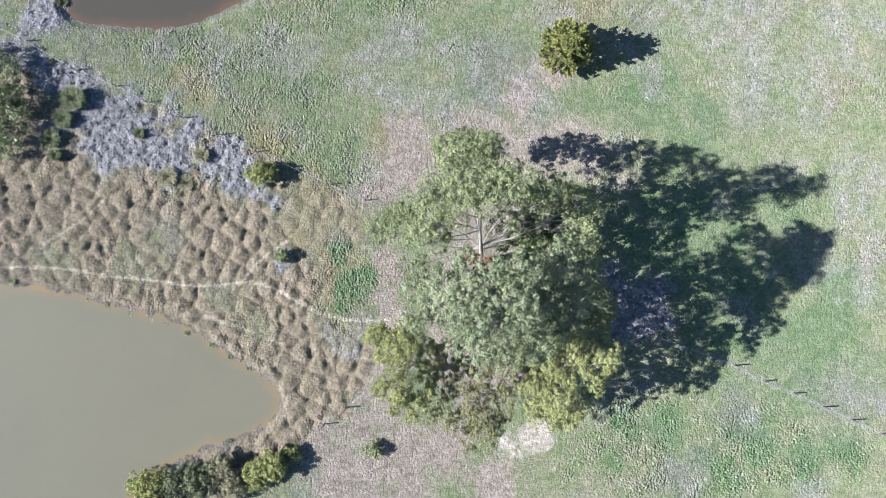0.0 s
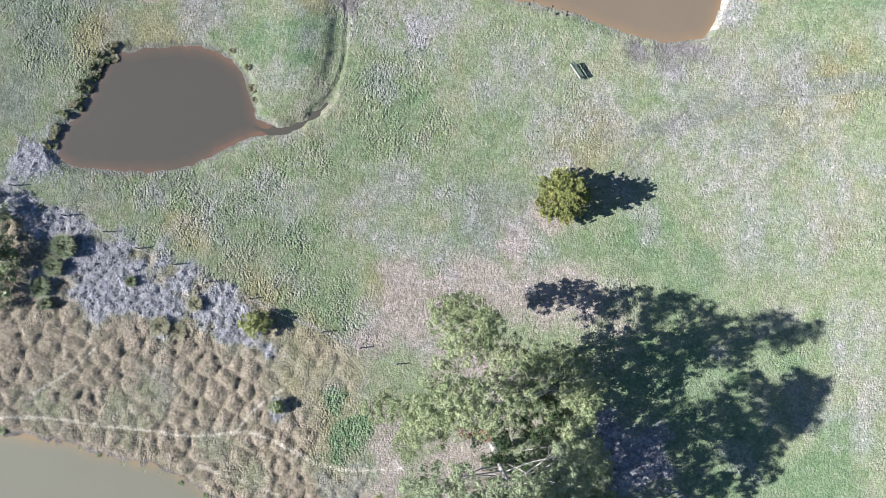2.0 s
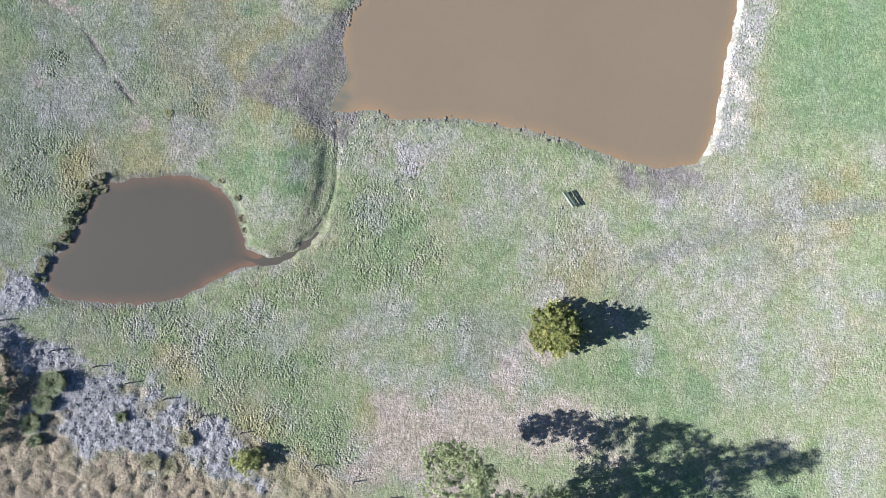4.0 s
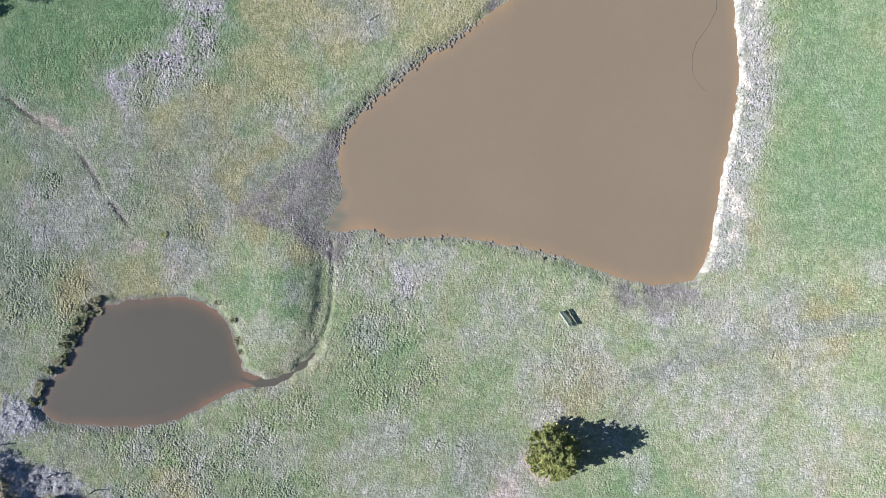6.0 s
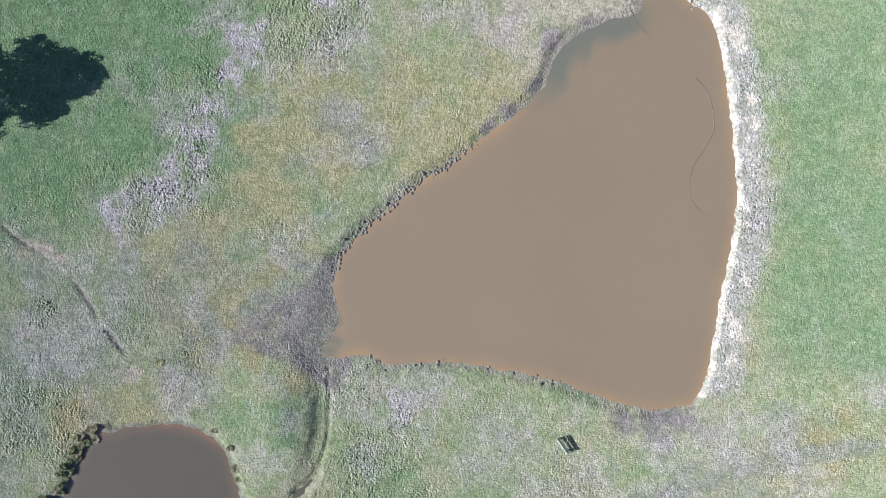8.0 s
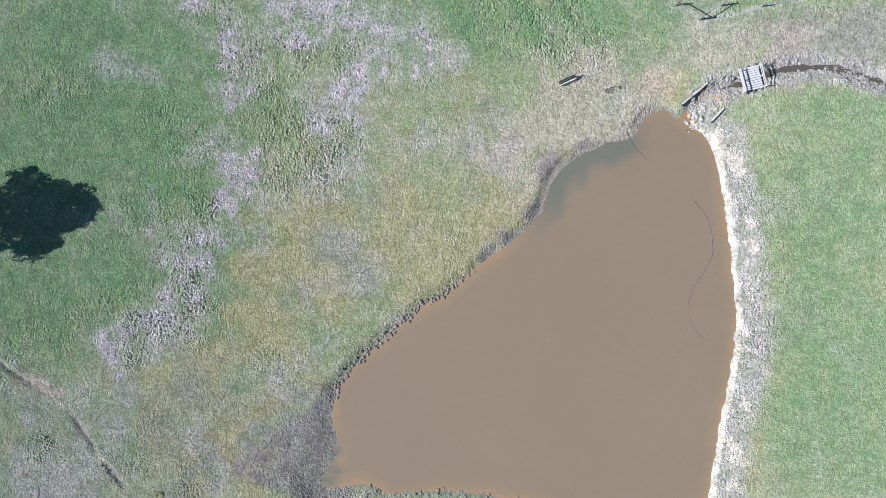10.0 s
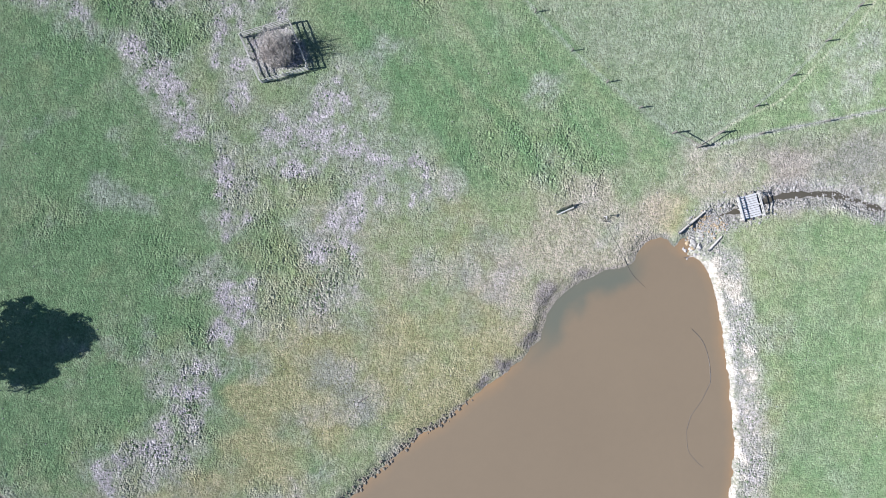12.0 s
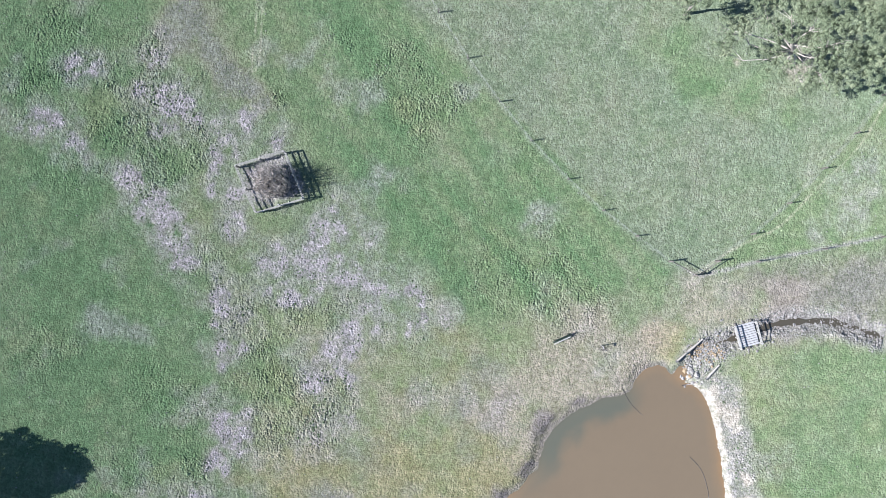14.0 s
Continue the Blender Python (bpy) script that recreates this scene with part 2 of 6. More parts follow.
CLAY_A = [(29.2, 45.2, 0.5), (29.2, 47.5, 0.6), (29.4, 49.2, 0.5), (27.3, 46.2, 0.4), (27.1, 44.5, 0.4), (26.5, 42.5, 0.5), (25.9, 41.0, 0.5), (28.1,
    50.0, 0.5), (30.0, 53.3, 0.5), (29.5, 59.0, 0.5), (29.5, 61.8, 0.5), (28.5, 63.5, 0.5), (29.1, 67.0, 0.5), (29.6, 69.9, 0.5), (28.7, 59.8, 0.3),
    (28.7, 55.5, 0.5), (-12.9, 30.1, 0.4)]
CLAY_B = [(-11.2, 41.6, 0.3), (-10.9, 52.6, 0.3), (26.8, 78.5, 0.8), (28.0, 77.9, 0.6), (26.2, 79.9, 0.6), (28.9, 76.6, 0.4), (27.7, 70.9, 0.3),
    (29.9, 72.1, 0.5), (29.8, 68.7, 0.5), (29.6, 65.3, 0.5), (30.1, 60.8, 0.5), (11.5, -15.9, 1.2), (9.9, -16.8, 0.9), (12.8, -15.2, 0.8), (10.5,
    -17.9, 0.6), (14.5, -18.5, 0.5), (-2.4, -5.0, 0.6)]
HEATH = [(-41.9, 17.6, 1.4), (-38.8, 15.5, 2.0), (-35.6, 12.9, 2.4), (-32.1, 13.1, 2.3), (-30.1, 11.0, 2.8), (-27.0, 8.9, 2.4), (-22.9, 8.7, 2.0),
    (-18.7, 6.7, 1.8), (-20.7, 10.0, 1.3), (-34.1, 9.8, 2.3), (-38.8, 10.8, 1.7), (-7.0, -7.7, 1.6), (-8.8, -7.0, 1.3), (-14.5, -0.4, 1.0), (20.8,
    -2.2, 2.6), (-24.9, 11.4, 1.4), (-16.2, 5.2, 1.0), (-43.8, 18.6, 1.2), (18.5, -1.0, 1.7), (23.1, -2.8, 1.4), (-41.0, 22.7, 1.7), (-39.4, 24.3,
    1.0), (-42.7, 22.1, 1.7), (28.2, 79.9, 1.4), (27.8, 76.5, 1.3), (28.7, 83.3, 1.0)]
TUSSOCK = [(-40.7, 0.8, 4.6), (-35.1, 3.0, 4.0), (-29.3, 3.5, 4.3), (-23.5, 2.9, 4.3), (-18.7, 1.0, 3.5), (-38.7, -1.3, 2.3), (-31.9, -0.1, 2.9),
    (-15.1, -6.1, 3.6), (-11.4, -9.2, 3.2), (-10.0, -12.5, 2.9), (-19.8, -5.4, 3.2), (-13.0, -4.2, 3.2), (-24.0, -3.5, 2.9), (-28.6, -3.3, 2.3),
    (-8.4, -10.6, 2.3), (-10.8, -15.3, 2.0), (-17.2, -8.6, 2.3), (-41.7, 4.8, 2.9), (-37.2, 6.3, 1.7), (-7.5, -14.5, 1.4), (-13.0, -16.1, 1.3),
    (-16.1, -19.7, 2.0), (-19.3, -21.7, 2.0), (-21.5, -23.0, 2.3), (-23.6, -24.3, 2.3), (-17.5, -22.7, 1.7), (-13.9, -19.0, 1.7)]
TRACK_A = [(-43.1, -3.6), (-39.6, -3.3), (-35.6, -3.2), (-31.5, -3.6), (-28.0, -3.5), (-24.0, -3.8), (-20.0, -3.4), (-17.7, -2.9), (-15.4, -3.3),
    (-12.4, -4.5), (-9.5, -5.6), (-6.0, -5.8), (-2.7, -5.3)]
TRACK_B = [(-18.3, -2.8), (-16.8, -0.6), (-15.2, 0.7), (-14.2, 1.6)]
TRAIL = [(-45.2, 54.6), (-43.1, 53.2), (-41.7, 52.4), (-39.6, 51.3), (-37.5, 49.5), (-35.6, 47.1), (-33.7, 44.6), (-32.8, 43.5), (-31.3, 41.9)]
RUT = [(24.4, 33.1), (22.5, 31.2), (20.9, 29.4), (18.3, 26.5)]
FENCE_NW = [(-43.0, 19.7), (-37.5, 17.1), (-33.2, 15.8), (-29.8, 14.4), (-26.0, 13.1), (-22.2, 11.7), (-18.2, 10.3), (-14.6, 9.0), (-10.6, 7.6),
    (-6.7, 6.3)]
FENCE_SE = [(19.3, -4.3), (24.1, -5.0), (31.2, -7.0), (34.2, -8.3), (37.2, -9.2), (40.2, -10.3), (43.1, -11.3), (46.0, -12.4)]
FENCE_SW = [(-4.1, -11.8), (-6.8, -14.5), (-8.8, -16.3), (-11.1, -18.7), (-15.2, -22.9), (-16.5, -24.3)]
FENCE_N1 = [(-2.6, 117.0), (0.5, 112.5), (3.8, 108.3), (7.1, 104.5), (10.9, 100.8), (14.5, 97.8), (17.9, 95.4), (21.3, 93.0), (23.8, 91.7)]
FENCE_N2 = [(23.8, 91.7), (29.4, 96.0), (32.9, 99.2), (36.2, 102.8), (39.3, 106.4), (41.9, 110.3)]
FENCE_N3 = [(24.5, 91.6), (30.0, 93.3), (36.5, 94.8), (42.3, 96.2)]
GUARD = [(-21.9, 100.8), (-17.3, 102.4), (-15.3, 97.9), (-19.8, 96.4)]
BENCH = [(10.0, 84.5), (11.6, 85.3)]
TROUGH = [(12.0, 36.5), (13.1, 35.1)]
BRIDGE = [(27.9, 86.6), (29.8, 87.2), (30.3, 85.3), (28.6, 84.8)]
GUM_NORTH = [(3.5, 6.3, 20.5, 1.9), (2.1, 5.6, 19.5, 2.0), (4.7, 5.3, 20.5, 1.6), (6.1, 6.0, 21.0, 1.3), (2.8, 4.6, 18.5, 1.7), (1.1, 4.8, 17.0, 1.7),
    (1.5, 7.4, 17, 1.6), (-0.1, 3.6, 15.5, 1.9), (1.2, 2.6, 15.0, 1.6), (-1.1, 3.2, 14.0, 1.6), (-2.9, 3.4, 11.5, 1.5), (-4.1, 2.7, 10.5, 1.1), (-0.8,
    -0.1, 10.0, 1.3), (1.7, 10.2, 11.0, 1.6), (2.7, 8.8, 13.0, 1.5), (8.2, 6.9, 10.0, 1.3), (10.3, 6.9, 9.0, 1.4), (12.0, 6.3, 9.5, 1.3), (13.3, 5.2,
    9.0, 1.3), (9.7, 5.4, 7.0, 1.2), (13.7, 7.4, 7.5, 1.0), (7.5, 4.7, 7.0, 1.2), (0.8, 11.2, 6.2, 1.2), (2.3, 11.6, 6.8, 1.3), (3.9, 11.4, 7.2, 1.3),
    (4.8, 10.8, 7.6, 1.1), (1.7, 10.5, 6.0, 1.0)]
GUM_MAIN = [(7.1, 0.2, 20.5, 1.8), (9.5, 0.9, 19.0, 1.5), (11.2, 1.9, 17.0, 1.4), (12.5, 1.0, 15.0, 1.3), (10.0, 2.0, 17.5, 1.2), (6.1, -0.6, 20.0,
    1.9), (4.2, -1.0, 19.5, 2.1), (2.4, -0.9, 17.5, 1.8), (0.9, -1.3, 15.5, 1.6), (2.8, -2.8, 18.5, 2.0), (4.7, -2.9, 20.0, 2.1), (6.8, -2.3, 20.0,
    2.0), (9.0, -1.6, 18.0, 1.9), (11.1, -1.1, 16.5, 1.8), (0.6, -3.6, 14.0, 1.7), (4.4, -4.9, 17.0, 1.8), (6.5, -5.0, 17.0, 1.9), (8.6, -4.2, 16.5,
    1.8), (5.3, -6.4, 14.5, 1.4), (10.7, -3.5, 15.0, 1.6), (13.9, -1.7, 11.0, 1.5), (14.0, -0.1, 9.0, 1.6), (12.6, -5.3, 7.0, 1.6)]
# extra clumps, mostly hidden below the crowns, added to fill the gums' cast shadow
GUM_NORTH_SHADOW_FILL = [(11.5, 2.9, 5.0, 1.5), (11.1, 7.6, 5.0, 1.5), (13.0, 2.7, 12.5, 1.5), (14.6, 3.1, 5.0, 1.5), (4.6, 10.0, 12.5, 1.5), (6.8, 8.2, 9.5,
    1.5), (13.5, 5.4, 11.0, 1.5), (9.0, 4.2, 5.0, 1.5), (5.9, 7.3, 15.5, 1.5), (13.9, 3.6, 6.5, 1.5), (4.7, 10.3, 10.25, 1.5), (8.7, 7.4, 5.0, 1.5),
    (4.0, 9.0, 14.0, 1.5), (5.3, 9.2, 7.25, 1.5), (9.2, 1.9, 5.0, 1.5), (13.0, 3.8, 5.0, 1.5), (12.4, 7.6, 5.75, 1.5), (9.9, 7.4, 11.75, 1.5), (0.3,
    10.7, 6.0, 0.9), (1.4, 11.7, 6.4, 0.9), (3.1, 11.9, 7.0, 0.9), (4.2, 10.8, 7.0, 0.9), (2.9, 11.0, 6.5, 0.9), (5.3, 10.4, 7.6, 0.9), (2.1, 11.2,
    6.2, 0.9)]
GUM_MAIN_SHADOW_FILL = [(16.3, -2.4, 5.75, 1.5), (10.9, 0.4, 5.0, 1.5), (11.3, -5.9, 5.0, 1.5), (15.4, -7.1, 5.0, 1.5), (13.4, -12.0, 5.0, 1.5), (14.8, -9.5,
    5.0, 1.5), (15.1, -1.0, 6.5, 1.5), (10.3, -2.0, 5.0, 1.5), (9.7, -4.4, 5.0, 1.5), (16.0, -9.5, 5.75, 1.5), (16.5, -6.3, 5.75, 1.5), (16.2, -6.2,
    10.25, 1.5), (10.9, -10.6, 5.0, 1.5), (11.5, -7.4, 5.0, 1.5), (15.6, -1.9, 7.25, 1.5), (14.9, -11.0, 5.0, 1.5), (12.4, 1.3, 5.0, 1.5), (13.0,
    -6.5, 5.0, 1.5), (13.1, -8.9, 5.0, 1.5), (15.7, -1.5, 5.0, 1.5), (10.7, -3.4, 6.5, 1.5), (10.6, -5.0, 8, 1.5), (11.2, -4.9, 5.5, 1.5), (10.0,
    -0.2, 8, 1.5), (11.5, -6.7, 9, 1.5), (9.9, -3.0, 9.5, 1.5), (10.1, -5.4, 11, 1.5), (11.2, -1.2, 5.5, 1.5)]
OLIVE_W = [(-2.3, -6.3, 9.0, 1.6), (-0.6, -5.6, 10.0, 1.6), (-3.3, -6.3, 8.0, 1.0), (-1.3, -7.8, 10.0, 1.6), (0.5, -7.6, 9.0, 1.4), (-1.4, -10.1, 9.5,
    1.6), (0.4, -11.7, 9.0, 1.5), (-1.1, -11.9, 8.0, 1.2), (1.4, -9.6, 8.0, 1.3), (1.9, -7.1, 7.5, 1.1)]
YELLOW_E = [(12.6, -4.9, 12.5, 1.3), (13.5, -5.3, 12.5, 1.1), (15.4, -6.0, 12.5, 1.2), (14.9, -4.3, 12.0, 0.9), (14.8, -7.9, 11.5, 1.2), (15.3, -2.7,
    11.5, 0.8), (14.3, -3.0, 11.0, 0.9), (11.4, -7.5, 11.0, 1.3), (12.6, -8.2, 11.0, 1.2), (10.4, -9.3, 10.5, 1.3), (12.0, -9.8, 11.0, 1.4), (13.6,
    -11.4, 9.5, 1.3), (12.0, -11.8, 9.0, 1.2), (10.5, -11.3, 9.0, 1.2), (13.6, -6.6, 11.0, 0.9), (11.9, -6.2, 10.0, 0.9)]
SPARSE_S = [(4.9, -10.7, 8.0, 1.4), (6.7, -13.9, 7.5, 1.5), (5.8, -9.2, 8.0, 1.2), (3.6, -12.6, 8.0, 1.3), (8.1, -10.5, 8.0, 1.2), (5.3, -14.1, 7.0,
    1.3), (7.6, -12.7, 7.0, 1.2), (1.9, -12.7, 7.0, 1.1), (3.4, -10.0, 7.5, 1.1), (8.2, -8.5, 8.0, 1.1), (6.1, -12.5, 7.5, 1.0), (3.8, -8.5, 7.0,
    1.1), (1.8, -8.8, 6.5, 1.0), (6.8, -7.9, 6.0, 1.3), (9.0, -7.1, 6.5, 1.3), (9.9, -8.6, 6.0, 1.2), (7.4, -11.1, 5.0, 1.3), (5.2, -13.1, 5.0, 1.2),
    (3.0, -11.5, 5.0, 1.2)]
GUM_NE = [(24.5, 114.2, 4.5, 1.6), (24.2, 113.1, 3.5, 1.0), (25.3, 114.9, 5.0, 1.2), (26.4, 116.0, 6.5, 1.5), (28.0, 113.8, 6.0, 1.4), (28.0, 112.1,
    4.5, 1.2), (28.4, 115.0, 8.0, 1.8), (29.5, 112.4, 7.0, 1.7), (29.3, 111.2, 5.0, 1.0), (29.8, 113.4, 9.0, 1.9), (31.2, 111.3, 7.5, 1.7), (31.7,
    109.8, 4.5, 1.3), (33.2, 110.1, 5.5, 1.2), (31.7, 112.1, 9.5, 1.9), (31.6, 114.6, 10.0, 2.0), (33.4, 110.7, 8.0, 1.7), (33.8, 112.8, 10.0, 2.0),
    (35.3, 110.6, 8.5, 1.8), (33.6, 114.9, 10.5, 2.0), (36.8, 112.1, 9.5, 2.2), (29.7, 116.4, 9.0, 2.0), (35.7, 114.6, 10.5, 2.2), (31.7, 117.0, 10.5,
    2.2), (27.6, 117.8, 6.5, 1.7)]
SMALL_NE = [(20.2, 116.7, 4.0, 1.3), (21.6, 117.9, 5.0, 1.6), (23.6, 118.3, 5.0, 1.5)]
EDGE_W = [(-42.4, 12.2, 1.7, 1.5), (-43.6, 15.8, 1.6, 1.6), (-42.3, 9.8, 1.4, 1.3), (-44.3, 13.6, 2.0, 1.8), (-44.0, 10.3, 1.9, 1.7), (-42.3, 13.8,
    1.2, 1.1), (-43.5, 8.3, 1.1, 1.1), (-46.0, 17.1, 1.6, 1.6)]
PIPE_N = [(14.8, 84.4), (15.5, 82.8), (16.4, 81.4), (17.5, 79.5), (18.2, 78.5), (19.3, 77.5)]
PIPE_E = [(24.2, 73.5), (25.4, 72.2), (26.1, 70.2), (26.3, 68.2), (25.4, 66.2), (24.5, 64.8), (24.1, 63.3), (24.3, 61.4), (25.1, 60.3), (25.9, 59.6)]
LUMPY = [(-26.1, 17.7, 3.5), (-20.1, 15.3, 3.5), (-15.8, 12.7, 2.9), (-12.1, 10.7, 2.9), (-8.5, 8.7, 2.3), (-13.8, 16.4, 2.3), (19.6, -15.4, 3.5),
    (24.2, -17.2, 3.5), (30.8, -17.2, 3.5), (36.3, -16.1, 2.9), (-8.7, -2.2, 2.9), (-37.2, 32.6, 2.3), (-41.8, 33.4, 2.3), (-5.9, 32.8, 3.5), (-6.8,
    28.8, 2.9), (-1.6, 28.0, 2.3), (-30.4, 57.0, 2.3), (-27.3, 61.8, 2.9), (-32.6, 111.0, 2.9), (-30.8, 107.1,
    3.5), (-32.9, 103.0, 2.9), (-28.4, 102.6, 2.9), (-17.8, 78.2, 2.9), (-16.6, 75.5, 2.9), (-12.7, 77.3, 2.3), (5.3, 91.4, 3.5), (11.0, 89.4, 3.5),
    (-3.7, 108.0, 2.9), (-7.3, 111.9, 2.3), (-39.5, 113.0, 2.9), (-43.9, 109.4, 2.9), (-20.9, 86.0, 2.3)]
WEED = [(11.6, 76.4, 1.3), (14.4, 77.9, 1.0), (10.0, 74.6, 1.0), (8.7, 71.8, 0.6), (-11.5, 45.0, 0.8), (-10.8, 47.0, 0.6), (-11.2, 43.6, 0.6), (-36.2,
    29.8, 0.5)]
WHEEL_A = [(-20.7, 117.6), (-20.8, 114.8), (-21.0, 111.9), (-21.0, 110.5)]
WHEEL_B = [(-20.1, 117.6), (-20.2, 114.2), (-20.3, 111.7), (-20.7, 110.4)]
WHEEL_D = [(42.3, 109.7), (39.8, 105.1), (35.4, 100.4), (32.2, 96.9), (27.7, 94.5), (24.4, 92.1)]
BANK = [(-54.6, 25.4), (-45.6, 19.4), (-37.5, 16.9), (-29.8, 14.3), (-22.2, 11.6), (-14.6, 8.9), (-10.7, 7.4), (-6.7, 6.2), (-6.2, 2.6), (-6.4, -2.0),
    (-5.5, -5.3), (-4.0, -9.7), (-6.8, -14.3), (-11.1, -18.6), (-15.2, -22.8), (-18.8, -27.2), (-28.6, -30.9), (-47.8, -32.7)]
GREENER = [(-10.5, 1.0, 3.4), (-8.0, -3.0, 3.0), (-12.5, 4.5, 3.0), (-9.0, 4.0, 2.5), (-7.0, 1.5, 2.5), (-38.0, -2.0, 2.2), (-30.0, -2.5, 2.0),
    (-20.0, -4.8, 1.8), (-16.5, -7.0, 1.6), (-27.0, 0.5, 2.0)]
SHORE_DIRT = [(12.0, 86.0, 3.0), (15.5, 85.5, 3.2), (18.0, 84.8, 2.4), (9.5, 80.5, 3.0), (13.0, 82.0, 3.2), (6.0, 77.5, 3.0), (20.0, 86.0, 2.0), (24.0, 89.0, 2.6), (28.0, 89.5, 2.4), (33.0, 90.0, 3.0)]
UNDER_TREES = [(0.5, 12.0, 3.0), (3.0, 13.5, 3.0), (-3.0, 12.5, 2.5), (6.5, 13.0, 2.5), (2.0, -6.0, 3.0), (4.0, -9.0, 3.0), (6.0, -12.0, 3.0), (9.5, 13.5, 2.4), (-4.5, 8.5, 2.0), (-3.5, -0.5, 1.8)]
TRACK_C = [(-22.3, -6.5), (-20.4, -7.0), (-17.9, -7.6), (-15.9, -8.2), (-13.7, -8.8)]
TRACK_D = [(-39.0, -1.0), (-35.9, 1.3), (-34.4, 2.7), (-33.3, 4.2)]
SWALE = [(20.3, 30.5), (25.3, 32.0), (33.7, 35.5), (43.6, 37.5)]
DELTA = [(-21.2, 44.2), (-18.9, 47.0), (-16.2, 49.3), (-13.3, 51.7), (-11.5, 53.6), (-9.9, 50.4), (-10.8, 43.8), (-11.1, 40.7), (-12.6, 41.0), (-15.8, 42.6), (-18.7, 43.3)]
RUST = [(6.7, 21.6, 2.2), (8.4, 18.9, 1.6), (-24.3, 44.9, 2.6), (-26.4, 45.6, 2.0), (-21.9, 45.9, 1.8), (-19.4, 49.4, 2.0), (-16.5, 51.4, 1.6), (-14.2, 53.1, 1.6), (-28.5, 48.6, 1.8), (-18.3, 42.5, 1.4), (-14.6, 40.6, 1.2), (-41.1, 50.2, 0.6), (-41.3, 44.1, 0.7), (-35.4, 36.6, 1.8), (33.3, 36.6, 1.6), (35.3, 37.6, 1.6), (37.7, 38.6, 1.4), (39.6, 36.4, 2.2), (40.3, 40.0, 1.4), (15.9, 29.8, 2.4), (13.9, 27.8, 2.0)]
DULL_MORE = [(42.5, -8.9, 3.1), (26.5, -18.1, 2.3), (31.5, -11.0, 2.3), (-39.9, 50.1, 3.1), (-41.6, 42.5, 3.1), (-33.7, 44.7, 3.1), (-28.2, 47.9,
    3.1), (-26.0, 40.6, 2.3)]
DULL = [(6.7, 21.6, 3.0), (4.4, 19.4, 2.4), (8.4, 18.9, 2.0), (-36.8, 45.6, 3.2), (-40.0, 47.8, 2.6), (-32.7, 48.3, 2.4), (-40.8, 39.9, 3.2), (-24.4,
    51.6, 2.6), (-15.7, 48.4, 2.0), (-42.7, 37.3, 3.0), (-31.2, 52.0, 2.4), (-34.9, 41.5, 2.4), (29.5, 34.2, 2.2), (35.4, 35.8, 2.2), (25.6, 33.7,
    1.6), (32.0, 32.0, 2.4), (22.8, 35.6, 1.5), (-44.0, 39.6, 3.0), (-41.8, 34.6, 2.6), (-43.5, 28.7, 2.6), (-39.7, 42.9, 2.4), (-39.4, 27.3, 1.6),
    (-40.6, 22.1, 2.0), (-35.8, 19.6, 1.6), (-10.1, 66.1, 2.2), (-8.3, 64.6, 1.6), (-12.2, 67.5, 1.6)]


# ---- small tools ----
def lattice(ix, iy, seed):
    n = (ix * 374761393 + iy * 668265263 + seed * 974634707) & 0x7FFFFFFF
    n = ((n ^ (n >> 13)) * 1274126177) & 0x7FFFFFFF
    return ((n ^ (n >> 16)) & 0xFFFF) / 65535.0


def field(x, y, size, seed, octaves=3):
    """Smooth gradient noise about 0, roughly -1 to 1, with features of that size in metres."""
    total, amp, norm, size = 0.0, 1.0, 0.0, size * 1.3
    for o in range(octaves):
        a = 0.6 + 1.1 * o + 0.37 * seed
        ca, sa = math.cos(a) / size, math.sin(a) / size
        u, v = x * ca - y * sa + 31.7 * o, x * sa + y * ca - 17.3 * o
        iu, iv = np.floor(u).astype(np.int64), np.floor(v).astype(np.int64)
        fu, fv = u - iu, v - iv
        s, dots = seed + 13 * o, []
        for dv in (0, 1):
            for du in (0, 1):
                g = lattice(iu + du, iv + dv, s) * 6.28318
                dots.append(np.cos(g) * (fu - du) + np.sin(g) * (fv - dv))
        wu, wv = fu ** 3 * (fu * (fu * 6 - 15) + 10), fv ** 3 * (fv * (fv * 6 - 15) + 10)
        low, high = dots[0] + (dots[1] - dots[0]) * wu, dots[2] + (dots[3] - dots[2]) * wu
        total = total + amp * 1.5 * (low + (high - low) * wv)
        norm += amp
        amp, size = amp * 0.55, size * 0.5
    return total / norm * 1.25


def cells(x, y, size, seed):
    """Distance to the nearest of scattered points, in units of size."""
    u, v = x / size, y / size
    iu, iv = np.floor(u).astype(np.int64), np.floor(v).astype(np.int64)
    best = np.full(np.shape(u), 9.0)
    for dx in (-1, 0, 1):
        for dy in (-1, 0, 1):
            px = iu + dx + lattice(iu + dx, iv + dy, seed)
            py = iv + dy + lattice(iu + dx, iv + dy, seed + 5)
            best = np.minimum(best, np.hypot(u - px, v - py))
    return best


def cushions(x, y, size, seed):
    """Rounded cushions packed side by side with sharp creases between them, 0 to 1."""
    u, v = (0.86 * x - 0.51 * y) / size, (0.51 * x + 0.86 * y) / size
    iu, iv = np.floor(u).astype(np.int64), np.floor(v).astype(np.int64)
    one, two = np.full(np.shape(u), 9.0), np.full(np.shape(u), 9.0)
    for dx in (-1, 0, 1):
        for dy in (-1, 0, 1):
            px = iu + dx + 0.1 + 0.8 * lattice(iu + dx, iv + dy, seed)
            py = iv + dy + 0.1 + 0.8 * lattice(iu + dx, iv + dy, seed + 5)
            d = np.hypot(u - px, v - py)
            two = np.minimum(two, np.maximum(one, d))
            one = np.minimum(one, d)
    return 0.35 * np.clip(1 - one ** 2, 0, 1) + 0.65 * np.clip(1.7 * (two - one), 0, 1) ** 0.6


